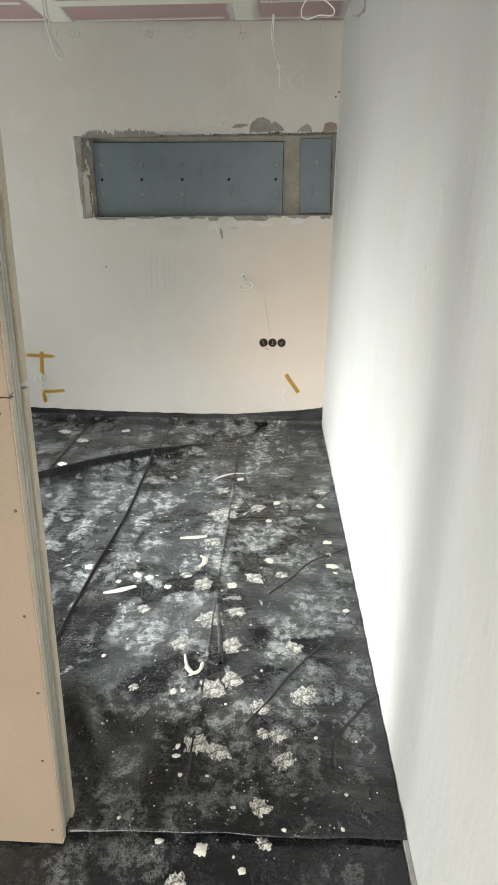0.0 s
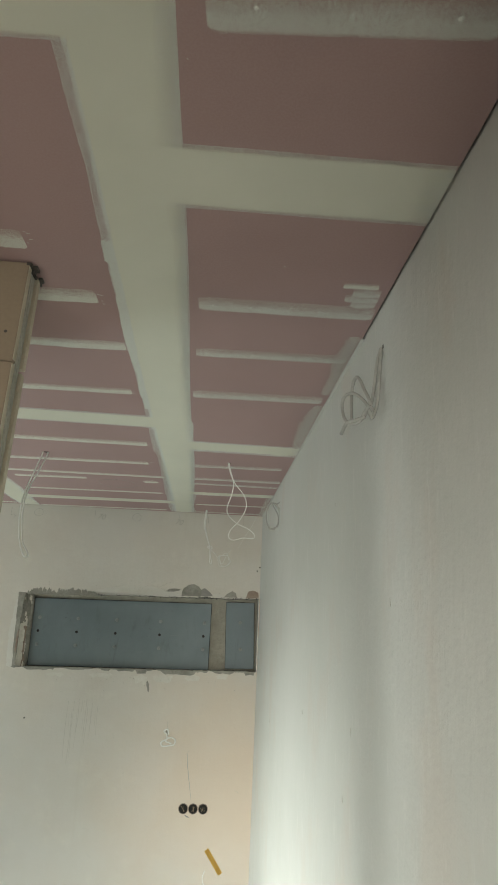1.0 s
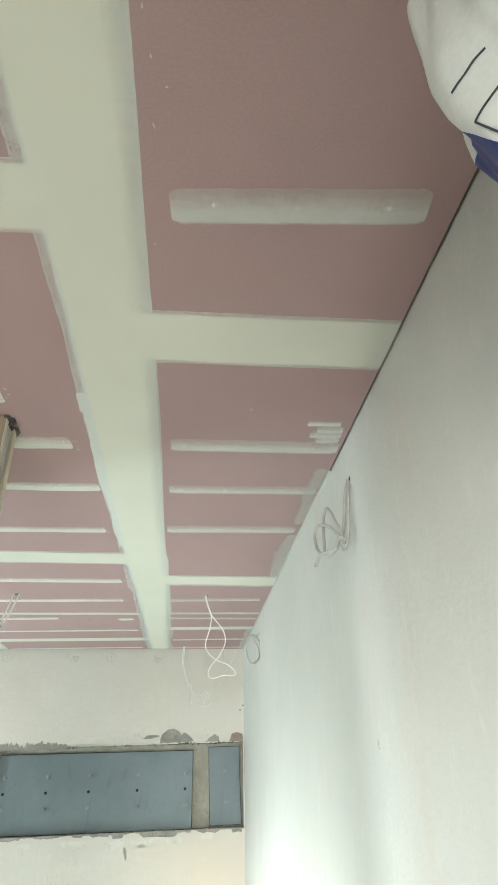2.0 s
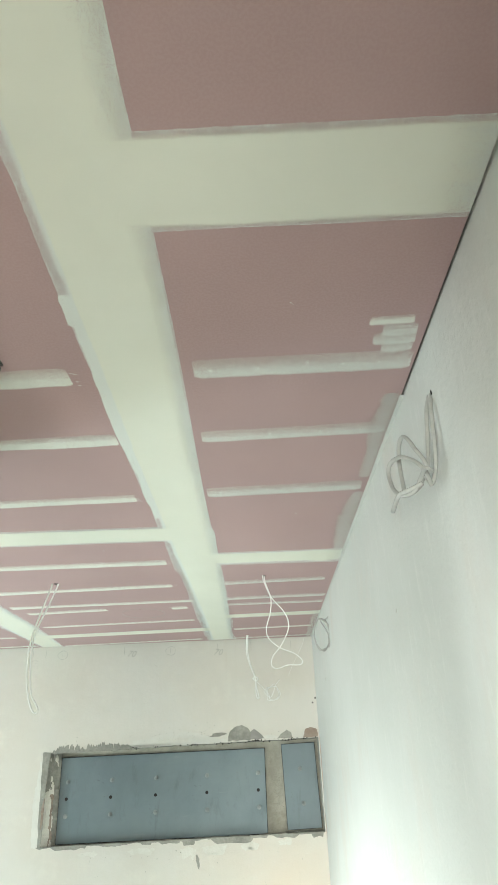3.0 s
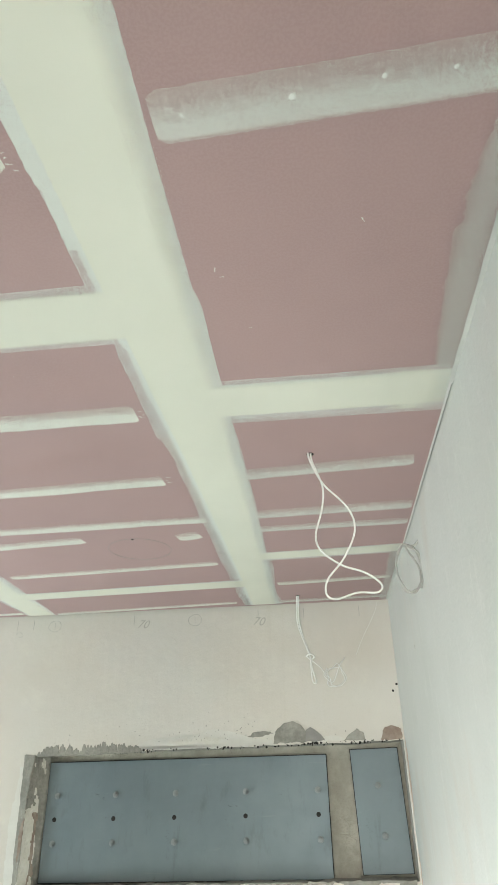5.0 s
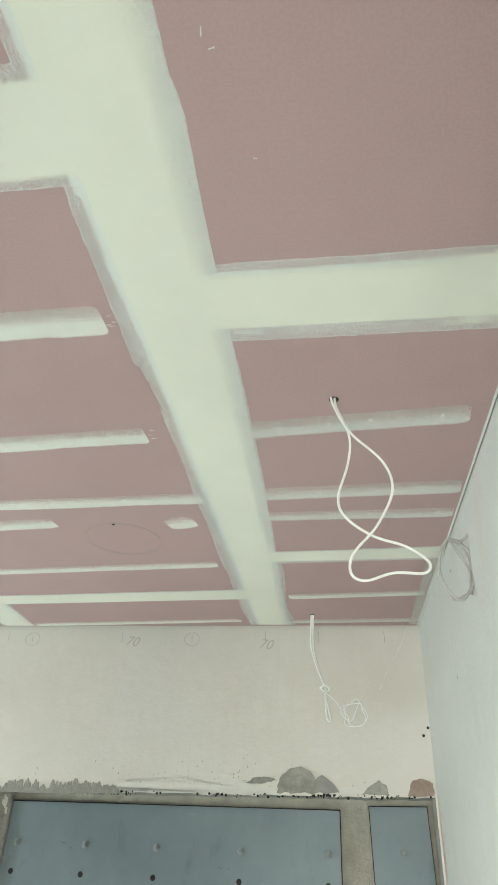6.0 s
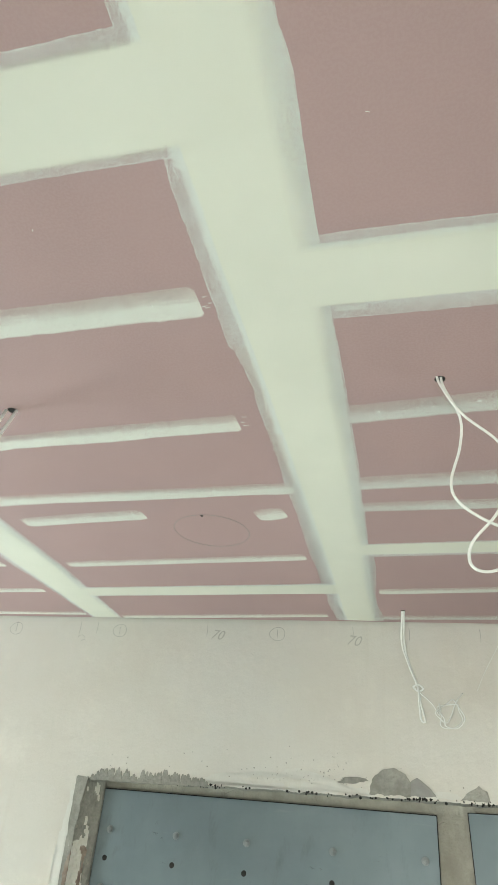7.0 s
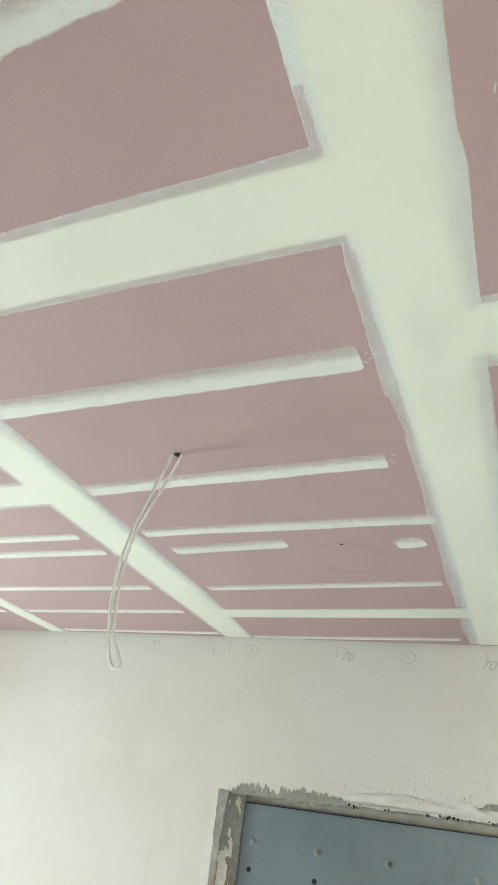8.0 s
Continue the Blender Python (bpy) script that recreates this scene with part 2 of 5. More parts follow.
def steel_material():
    k = Nodes("blue_grey_primed_steel")
    c = k.mix(k.ramp(k.noise(3, 5), 0.3, 0.7), (0.155, 0.195, 0.22), (0.185, 0.228, 0.252))
    c = k.mix(k.ramp(k.noise(16, 5, 0.7, stretch=(1, 1, 0.35)), 0.56, 0.72, 0, 0.35), c, (0.12, 0.145, 0.16))
    c = k.mix(k.ramp(k.noise(38, 3, stretch=(0.1, 1, 1)), 0.66, 0.74, 0, 0.4), c, (0.24, 0.27, 0.28))
    scuff = k.calc("MULTIPLY", k.ramp(k.noise(70, 4, 0.75, stretch=(0.35, 1, 1)), 0.58, 0.66), k.ramp(k.noise(6.5, 3, 0.6), 0.60, 0.70))
    c = k.mix(k.calc("MULTIPLY", scuff, 0.65), c, (0.075, 0.09, 0.10))
    smear = k.calc("MULTIPLY", k.ramp(k.noise(9, 4, 0.7, stretch=(1.6, 1, 0.5)), 0.57, 0.72), 0.30)
    c = k.mix(smear, c, (0.11, 0.135, 0.155))
    k.bump(k.noise(90, 3, stretch=(0.2, 1, 1)), 0.05, 0.002)
    return k.done(c, k.ramp(k.noise(7, 4), 0.3, 0.7, 0.42, 0.58), 0.15)


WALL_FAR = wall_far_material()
WALL_RIGHT = wall_right_material()
WALL_PLAIN = two_scale("plain_plaster", (0.66, 0.62, 0.55), (0.74, 0.71, 0.65), 1.5, 30, 0.85)
BOARD = board_material()
CREAM = (0.79, 0.785, 0.68)
FILL = coat_material("cream_top_coat", CREAM, 1.01, 0.0, 0.08, 0.08, ends=0.09, pull=1.2)
LONG = coat_material("cream_long_top_coat", CREAM, 1.01, 0.0, 0.02, 0.24, pull=1.3, brushy=0.15)
EDGED = coat_material("cream_knifed_coat", CREAM, 1.01, 0.0, 0.18, 0.03, ends=0.09, pull=0.9)
SECOND = coat_material("cool_second_coat", (0.76, 0.778, 0.725), 0.97, 0.82, 0.04, 0.22, grain=0.12, rim=0.10)
THIN = coat_material("thin_first_coat", (0.76, 0.785, 0.75), 0.72, 0.62, 0.20, 0.20, grain=0.42, rim=0.45)
SKIM = coat_material("thin_screw_fill", (0.74, 0.75, 0.70), 0.86, 0.30, 0.75, 0.10, grain=0.34, rim=0.40, pull=0.7, brushy=1.1)
BRIGHT = coat_material("thick_screw_fill", (0.79, 0.79, 0.72), 0.98, 0.34, 0.60, 0.06, grain=0.34, rim=0.45, pull=0.8, brushy=0.7)
SMEAR = coat_material("smeared_filler", (0.66, 0.64, 0.60), 0.66, 0.40, 0.3, 0.3, grain=0.40, rim=0.25, pull=0.8)
FULL = two_scale("thick_joint_compound", (0.82, 0.82, 0.78), (0.77, 0.77, 0.73), 4, 60, 0.8, 0.1)
CAULK = two_scale("grey_white_caulk", (0.55, 0.55, 0.52), (0.62, 0.62, 0.585), 6, 70, 0.8, 0.1)
SHEET = sheet_material()
FOLD = two_scale("clean_black_polythene", (0.006, 0.0065, 0.007), (0.014, 0.015, 0.016), 6, 60, 0.28, 0.2)
STEEL = steel_material()
MORTAR = two_scale("grey_mortar", (0.24, 0.235, 0.21), (0.40, 0.385, 0.345), 9, 60, 0.95, 0.6, dist=0.008)


def pale_mortar_material():
    k = Nodes("pale_rough_mortar")
    c = k.mix(k.ramp(k.noise(8, 5, 0.7), 0.35, 0.65), (0.36, 0.34, 0.29), (0.46, 0.44, 0.38))
    crack = k.n("ShaderNodeTexVoronoi", Vector=k.coord((1, 1, 1.8)), Scale=13.0, Randomness=1.0)
    crack.feature = "DISTANCE_TO_EDGE"
    line = k.calc("MULTIPLY", k.ramp(crack.outputs["Distance"], 0.03, 0.0), k.ramp(k.noise(6, 3), 0.5, 0.6))
    c = k.mix(k.calc("MULTIPLY", line, 0.22), c, (0.14, 0.13, 0.11))
    k.bump(k.calc("ADD", k.noise(28, 6, 0.75), k.calc("MULTIPLY", line, -0.15)), 0.9, 0.015)
    return k.done(c, 0.95)


PALE_MORTAR = pale_mortar_material()
BRICK = two_scale("bare_brick", (0.27, 0.20, 0.165), (0.40, 0.335, 0.285), 14, 60, 0.95, 0.6)
BLACK = two_scale("dark_gap", (0.012, 0.011, 0.010), (0.03, 0.028, 0.025), 20, 80, 0.95)
CONCRETE = two_scale("concrete", (0.26, 0.25, 0.24), (0.36, 0.35, 0.33), 3, 40, 0.95, 0.4)
BEIGE = two_scale("beige_board_paper", (0.25, 0.193, 0.140), (0.29, 0.226, 0.165), 2.5, 90, 0.8, 0.08, dist=0.002)
EDGE = two_scale("cut_board_edge", (0.52, 0.465, 0.37), (0.60, 0.54, 0.44), 12, 70, 0.9, 0.3)
ZINC = two_scale("galvanised_steel", (0.50, 0.49, 0.45), (0.60, 0.59, 0.55), 8, 45, 0.5, 0.05, 0.25)
BOLT = two_scale("zinc_bolt", (0.22, 0.245, 0.255), (0.31, 0.335, 0.34), 40, 200, 0.6, 0.1, 0.1)
CABLE = two_scale("white_cable_sheath", (0.80, 0.80, 0.77), (0.86, 0.86, 0.83), 20, 90, 0.45, 0.05)
CABLE.node_tree.nodes["Principled BSDF"].inputs["Subsurface Weight"].default_value = 0.6
CABLE.node_tree.nodes["Principled BSDF"].inputs["Subsurface Scale"].default_value = 0.004
CABLE.node_tree.nodes["Principled BSDF"].inputs["Subsurface Radius"].default_value = (1, 1, 1)
DUSTY = two_scale("dusty_cable_sheath", (0.36, 0.355, 0.335), (0.46, 0.455, 0.43), 20, 90, 0.5, 0.05)
TAPE = two_scale("yellow_masking_tape", (0.78, 0.50, 0.10), (0.84, 0.57, 0.16), 10, 120, 0.7, 0.2, dist=0.002)


def trodden_material():
    k = Nodes("trodden_plaster")
    hole = k.calc("MULTIPLY", k.ramp(k.noise(150, 5, 0.8), 0.40, 0.55), k.ramp(k.noise(38, 4, 0.7), 0.36, 0.58, 0.25, 1.0))
    c = k.mix(hole, (0.02, 0.02, 0.02), (0.70, 0.70, 0.64))
    k.bump(k.noise(90, 4), 0.5, 0.003)
    return k.done(c, 0.9)


TRODDEN = trodden_material()
CHIP = two_scale("chipped_white_plaster", (0.66, 0.635, 0.575), (0.74, 0.72, 0.67), 20, 90, 0.9, 0.4)
SKIMMED = two_scale("pale_skimmed_plaster", (0.67, 0.65, 0.605), (0.72, 0.705, 0.66), 20, 120, 0.88, 0.15)
BLOB = two_scale("dried_plaster", (0.60, 0.59, 0.52), (0.74, 0.72, 0.64), 20, 90, 0.9, 0.5)
STAIN = two_scale("rust_stained_plaster", (0.56, 0.40, 0.31), (0.64, 0.55, 0.48), 18, 70, 0.85)
FAINT = two_scale("faint_pencil", (0.44, 0.42, 0.39), (0.54, 0.515, 0.47), 60, 200, 0.8)
PENCIL = two_scale("pencil_line", (0.28, 0.27, 0.255), (0.40, 0.385, 0.36), 60, 200, 0.7)
SCREW = two_scale("screw_head", (0.05, 0.045, 0.04), (0.10, 0.09, 0.08), 60, 200, 0.5, 0.1, 0.4)
SACK = two_scale("white_woven_plastic", (0.58, 0.60, 0.58), (0.68, 0.70, 0.68), 5, 160, 0.42, 0.12, dist=0.003)
SACK_BLUE = two_scale("blue_printed_plastic", (0.012, 0.03, 0.14), (0.02, 0.045, 0.18), 5, 160, 0.42, 0.12, dist=0.003)
SACK_INK = two_scale("dark_print", (0.03, 0.04, 0.05), (0.06, 0.07, 0.08), 30, 160, 0.5)


# ---- mesh helpers ----
def quad_box(bm, x0, x1, y0, y1, z0, z1, slot=0):
    v = [bm.verts.new(p) for p in ((x0, y0, z0), (x1, y0, z0), (x1, y1, z0), (x0, y1, z0), (x0, y0, z1), (x1, y0, z1), (x1, y1, z1), (x0, y1, z1))]
    for idx in ((0, 3, 2, 1), (4, 5, 6, 7), (0, 1, 5, 4), (1, 2, 6, 5), (2, 3, 7, 6), (3, 0, 4, 7)):
        bm.faces.new([v[i] for i in idx]).material_index = slot
    return v


def part(name, bm, material, parent=None, label="", smooth=False):
    me = bpy.data.meshes.new(name)
    bmesh.ops.recalc_face_normals(bm, faces=bm.faces)
    for f in bm.faces:
        f.smooth = smooth
    bm.to_mesh(me)
    bm.free()
    for m in material if isinstance(material, (list, tuple)) else [material]:
        me.materials.append(m)
    ob = new(name, me)
    ob.parent = parent
    if label:
        tagged(ob, label)
    return ob


def box_part(name, dims, material, parent=None, label="", bevel=0.0):
    bm = bmesh.new()
    quad_box(bm, *dims)
    if bevel:
        bmesh.ops.bevel(bm, geom=bm.edges[:], offset=bevel, segments=2, affect="EDGES")
    return part(name, bm, material, parent, label)


def root(name, place, label, category, group="", kind=""):
    ob = new(name)
    ob.empty_display_size = 0.05
    ob.location = place
    return tagged(ob, label, category, group, kind)


def wobble(p, seed, scale):
    return noise.noise(Vector((p * scale, seed * 7.31, 0.37)))


def smooth_path(points, steps=8):
    """A Catmull-Rom line through the points."""
    p = [Vector(q) for q in points]
    p = [2 * p[0] - p[1]] + p + [2 * p[-1] - p[-2]]
    out = []
    for i in range(1, len(p) - 2):
        a, b, c, d = p[i - 1:i + 3]
        for s in range(steps):
            t = s / steps
            out.append(0.5 * (2 * b + (c - a) * t + (2 * a - 5 * b + 4 * c - d) * t * t + (3 * b - a - 3 * c + d) * t ** 3))
    return out + [p[-2]]


def tube(bm, points, radius, sides=8, steps=8, flat=1.0):
    """A cable along a smooth line; flat < 1 squeezes it into a flat cable."""
    line = smooth_path(points, steps)
    rings = []
    up = Vector((0.13, 0.95, 0.27)).normalized()
    for i, c in enumerate(line):
        d = (line[min(i + 1, len(line) - 1)] - line[max(i - 1, 0)]).normalized()
        side = d.cross(up)
        side = side.normalized() if side.length > 1e-4 else Vector((1, 0, 0))
        up2 = side.cross(d).normalized()
        rings.append([bm.verts.new(c + radius * (math.cos(a) * side + math.sin(a) * flat * up2)) for a in [2 * math.pi * k / sides for k in range(sides)]])
    for a, b in zip(rings, rings[1:]):
        for k in range(sides):
            bm.faces.new((a[k], a[(k + 1) % sides], b[(k + 1) % sides], b[k]))
    bm.faces.new(rings[0])
    bm.faces.new(rings[-1][::-1])


def disc(bm, centre, normal, radius, height, sides=10, slot=0, dome=0.6):
    """A low dome or plug on a surface."""
    n = Vector(normal).normalized()
    u = n.orthogonal().normalized()
    w = n.cross(u)
    c = Vector(centre)
    lo = [bm.verts.new(c + radius * (math.cos(a) * u + math.sin(a) * w)) for a in [2 * math.pi * k / sides for k in range(sides)]]
    hi = [bm.verts.new(c + n * height + dome * radius * (math.cos(a) * u + math.sin(a) * w)) for a in [2 * math.pi * k / sides for k in range(sides)]]
    for k in range(sides):
        bm.faces.new((lo[k], lo[(k + 1) % sides], hi[(k + 1) % sides], hi[k])).material_index = slot
    bm.faces.new(hi).material_index = slot


# ---- structure: walls ----
def wall_box(name, dims, material, label):
    return tagged(box_part(name, dims, material), label, "wall", kind="structure")


wall_box("wall_right", (RX, RX + 0.15, BY, 5.55, -0.05, 3.05), WALL_RIGHT, "white skim-coated wall with fine trowel marks, unpainted")


def back_wall():
    """The wall behind, with one wide opening added for a fill lamp."""
    x0, x1, z0, z1 = FILL_OPENING
    bm = bmesh.new()
    quad_box(bm, LX - 0.2, x0, BY - 0.15, BY, -0.05, 3.05)
    quad_box(bm, x1, RX, BY - 0.15, BY, -0.05, 3.05)
    quad_box(bm, x0, x1, BY - 0.15, BY, -0.05, z0)
    quad_box(bm, x0, x1, BY - 0.15, BY, z1, 3.05)
    tagged(part("wall_back", bm, WALL_PLAIN), "plain plastered wall with a wide opening added for a fill lamp", "wall", kind="structure")


back_wall()
# unseen return, added to block window light and darken a band on wall_right
wall_box("unseen_shade_wall", (-1.05, -0.95, 1.712, 2.27, -0.03, H - 0.004), WALL_PLAIN, "unseen plain return added to shade a band of the right wall")
box_floor = box_part("floor", (LX - 0.2, RX + 0.1, BY - 0.1, 5.5, -0.15, -0.04), CONCRETE)
tagged(box_floor, "bare concrete floor slab under black sheeting", "floor", kind="structure")


def left_wall():
    """The window wall, with two window openings and one added for the upward lamp."""
    bm = bmesh.new()
    ys = [BY]
    for a, b, _, _ in sorted(WINDOWS):
        ys += [a, b]
    ys.append(5.5)
    for i, (a, b) in enumerate(zip(ys, ys[1:])):
        if i % 2 == 0:
            quad_box(bm, LX - 0.2, LX, a, b, -0.05, 3.05)
        else:
            quad_box(bm, LX - 0.2, LX, a, b, -0.05, 0.2)
            quad_box(bm, LX - 0.2, LX, a, b, 2.2, 3.05)
    tagged(part("wall_left", bm, WALL_PLAIN), "plain plastered outer wall, two window openings and one added for a lamp", "wall", kind="structure")


left_wall()

NICHE = (-1.47, 0.383, 1.60, 2.15, 0.0195)   # left, right, bottom, top, rise per metre of its edges


def niche_z(x, z):
    return z + NICHE[4] * (x + 1.47)


def far_wall():
    """The far wall with the recess cut through its plaster; ragged edges all round it."""
    bm = bmesh.new()
    x0, x1, zb, zt, _ = NICHE
    xs = [LX - 0.2, -2.4, -1.8] + [x0 + (x1 - x0) * i / 110 for i in range(111)] + [RX + 0.02]
    low, high = [], []
    for x in xs:
        inside = x0 - 1e-6 <= x <= x1 + 1e-6
        rag = 0.007 * wobble(x, 1, 30) + 0.006 * wobble(x, 2, 9)
        rag2 = 0.005 * wobble(x, 3, 34) + 0.004 * wobble(x, 4, 10)
        low.append(niche_z(x, zb) + (rag if inside else 0))
        high.append(niche_z(x, zt) + (rag2 if inside else 0))
    def row(zf):
        return [bm.verts.new((x, far_y(x), z)) for x, z in zip(xs, zf)]
    r0, r1, r2, r3 = row([-0.05] * len(xs)), row(low), row(high), row([3.05] * len(xs))
    back = 0.17
    for i in range(len(xs) - 1):
        bm.faces.new((r0[i], r0[i + 1], r1[i + 1], r1[i]))
        bm.faces.new((r2[i], r2[i + 1], r3[i + 1], r3[i]))
        if not (x0 - 1e-6 <= xs[i] and xs[i + 1] <= x1 + 1e-6):
            bm.faces.new((r1[i], r1[i + 1], r2[i + 1], r2[i]))
    # reveal of the recess
    inner = [i for i, x in enumerate(xs) if x0 - 1e-6 <= x <= x1 + 1e-6]
    def deep(v, dx, dz):
        return bm.verts.new((v.co.x + dx, BACK_NICHE, v.co.z + dz))
    lo2 = [deep(r1[i], 0.05 * max(0.0, 1 - (xs[i] - x0) / 0.2), 0.004) for i in inner]
    hi2 = [deep(r2[i], 0.05 * max(0.0, 1 - (xs[i] - x0) / 0.2), -0.004) for i in inner]
    for k in range(len(inner) - 1):
        bm.faces.new((r1[inner[k]], r1[inner[k + 1]], lo2[k + 1], lo2[k])).material_index = 1
        bm.faces.new((r2[inner[k]], r2[inner[k + 1]], hi2[k + 1], hi2[k])).material_index = 1
        bm.faces.new((lo2[k], lo2[k + 1], hi2[k + 1], hi2[k])).material_index = 2
    bm.faces.new((r1[inner[0]], r2[inner[0]], hi2[0], lo2[0])).material_index = 2
    bm.faces.new((r1[inner[-1]], r2[inner[-1]], hi2[-1], lo2[-1])).material_index = 1
    # outer side
    a = [bm.verts.new(p) for p in ((LX - 0.2, 5.5, -0.05), (RX + 0.02, 5.5, -0.05), (RX + 0.02, 5.5, 3.05), (LX - 0.2, 5.5, 3.05))]
    bm.faces.new(a)
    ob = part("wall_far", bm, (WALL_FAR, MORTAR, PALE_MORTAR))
    return tagged(ob, "old cream plastered wall with a mortared recess and pencil marks", "wall", kind="structure")


WALL = far_wall()
slab = box_part("ceiling_slab", (LX - 0.2, RX + 0.1, BY - 0.1, 5.5, 2.95, 3.05), BLACK)
tagged(slab, "dark slab above the suspended plasterboard", "ceiling", kind="structure")


# ---- structure: plasterboard ceiling, one mesh ----
def ceiling():
    bm = bmesh.new()
    uv = bm.loops.layers.uv.new("UVMap")
    tips = bm.loops.layers.uv.new("Ends")
    gap = 0.006
    v = [[bm.verts.new((x, y, z)) for x, y in ((LX, BY), (RX - gap, BY), (RX - gap, 5.238), (LX, 5.318))] for z in (H, H + 0.0125)]
    bm.faces.new(v[0])
    bm.faces.new(v[1][::-1])
    for i in range(4):
        bm.faces.new((v[0][i], v[0][(i + 1) % 4], v[1][(i + 1) % 4], v[1][i]))
    count = [0]
    TOP, SKIM_AT, WHITE, THIN_AT, SMEAR_AT, SECOND_AT, LONG_AT, EDGED_AT, BRIGHT_AT = 1, 2, 3, 4, 5, 6, 7, 8, 9

    def sew(rows, slot):
        """Joins rows of (vertex, uv, distances to the ends) into a band."""
        for p, q in zip(rows, rows[1:]):
            for k in range(len(p) - 1):
                quad = (p[k], p[k + 1], q[k + 1], q[k])
                f = bm.faces.new([c[0] for c in quad])
                f.material_index = slot
                for lp, c in zip(f.loops, quad):
                    lp[uv].uv = c[1]
                    lp[tips].uv = c[2]

    def steps_of(d, seed, size):
        """Knife marks: an edge that jumps from stroke to stroke."""
        run = d / 0.16 + 0.8 * wobble(d, seed + 50, 2.3)
        seg = math.floor(run)
        return size * (1.5 * noise.noise(Vector((seg * 1.73, seed * 3.1, 0.2))) + 1.6 * (run - seg - 0.5) * noise.noise(Vector((seg * 2.91, seed * 2.3, 0.6))) + 0.30 * wobble(d, seed + 60, 150) + 0.55 * max(0.0, wobble(d, seed + 61, 3)) * wobble(d, seed + 62, 55))

    def band(a, b, wa, wb, slot, depth, rag=0.006, ends=0.008, step=0.006, left=0.0):
        """A band of compound from a to b (plan points), wa and wb its widths; ragged sides and rounded ends."""
        count[0] += 1
        seed = count[0]
        depth += 0.0000004 * seed
        a, b = Vector((a[0], a[1])), Vector((b[0], b[1]))
        d = (b - a)
        length = d.length
        d.normalize()
        n = Vector((-d.y, d.x))
        steps = max(4, int(length / step))
        rows = []
        for i in range(steps + 1):
            s = i / steps
            along = s * length
            w = 0.5 * (wa + (wb - wa) * s)
            taper = min(1.0, (min(s, 1 - s) * length + 0.004) / max(ends, 1e-3)) ** 0.5
            w *= 0.55 + 0.45 * taper
            l = w + rag * (0.45 * wobble(along, seed, 5) + 0.35 * wobble(along, seed + 40, 95) + 0.2 * wobble(along, seed + 45, 260)) + (steps_of(along, seed, left) if left else 0.0)
            r = w + rag * (0.45 * wobble(along, seed + 80, 5) + 0.35 * wobble(along, seed + 120, 95) + 0.2 * wobble(along, seed + 125, 260))
            c = a + d * (along + (rag * wobble(s, seed + 9, 3)))
            rows.append([(bm.verts.new((c.x + n.x * o, c.y + n.y * o, H - depth)), (along + 0.37 * seed, t), (along, length - along)) for o, t in ((-r, 0.0), (-0.3 * r, 0.35), (0.3 * l, 0.65), (l, 1.0))])
        sew(rows, slot)

    def joint(line, slot, depth, rag=0.003, left=0.0, right=0.0):
        """A long coat along y from (y, left edge, right edge) stations."""
        count[0] += 1
        seed = count[0]
        depth += 0.0000004 * seed
        y0, y1 = line[0][0], line[-1][0]
        n = int((y1 - y0) / 0.008)
        rows = []
        for i in range(n + 1):
            y = y0 + (y1 - y0) * i / n
            k = next(m for m in range(len(line) - 1) if y <= line[m + 1][0] + 1e-9)
            t = (y - line[k][0]) / (line[k + 1][0] - line[k][0])
            xl = line[k][1] + (line[k + 1][1] - line[k][1]) * t - rag * (0.5 * wobble(y, seed, 4) + 0.4 * wobble(y, seed + 3, 90)) - (steps_of(y, seed, left) if left else 0.0)
            xr = line[k][2] + (line[k + 1][2] - line[k][2]) * t + rag * (0.5 * wobble(y, seed + 5, 3) + 0.3 * wobble(y, seed + 7, 80)) + (steps_of(y, seed + 20, right) if right else 0.0)
            rows.append([(bm.verts.new((xl + (xr - xl) * f, y, H - depth)), (y, f), (y - y0, y1 - y)) for f in (0.0, 0.3, 0.7, 1.0)])
        sew(rows, slot)

    def cross(x0, x1, y0, y1, width, slot=SKIM_AT, depth=0.0002, **kw):
        band((x0, y0), (x1, y1), width, width, slot, depth, **kw)

    def screws(x0, x1, y0, y1, n, seed):
        rnd = random.Random(seed)
        for i in range(n):
            t = (i + 0.25 + 0.5 * rnd.random()) / n
            disc(bm, (x0 + (x1 - x0) * t, y0 + (y1 - y0) * t + rnd.uniform(-0.008, 0.008), H), (0, 0, -1), rnd.uniform(0.003, 0.005), 0.0010, 8, WHITE)

    # long joints: thin first coat, cooler second coat, cream top coat
    joint([(-2.0, -0.345, -0.150), (0.9, -0.343, -0.147), (1.25, -0.336, -0.140), (1.6, -0.346, -0.140), (2.2, -0.350, -0.149), (2.55, -0.352, -0.155), (2.84, -0.352, -0.155)], THIN_AT, 0.0002, 0.002, left=0.0025)
    joint([(2.83, -0.354, -0.153), (2.88, -0.355, -0.147), (3.1, -0.358, -0.152), (3.4, -0.361, -0.152), (3.65, -0.356, -0.150), (4.05, -0.362, -0.160), (4.5, -0.366, -0.172), (5.0, -0.368, -0.180), (5.235, -0.366, -0.186)], THIN_AT, 0.0002, 0.003, left=0.009, right=0.002)
    joint([(3.95, -0.352, -0.165), (4.15, -0.350, -0.162), (4.6, -0.345, -0.160), (5.0, -0.350, -0.172), (5.235, -0.352, -0.160)], THIN_AT, 0.0003, 0.008, left=0.010, right=0.009)
    joint([(3.38, -0.352, -0.30), (3.6, -0.356, -0.30), (4.0, -0.352, -0.30), (4.25, -0.358, -0.30), (4.7, -0.345, -0.30)], BRIGHT_AT, 0.00025, 0.010, left=0.009)
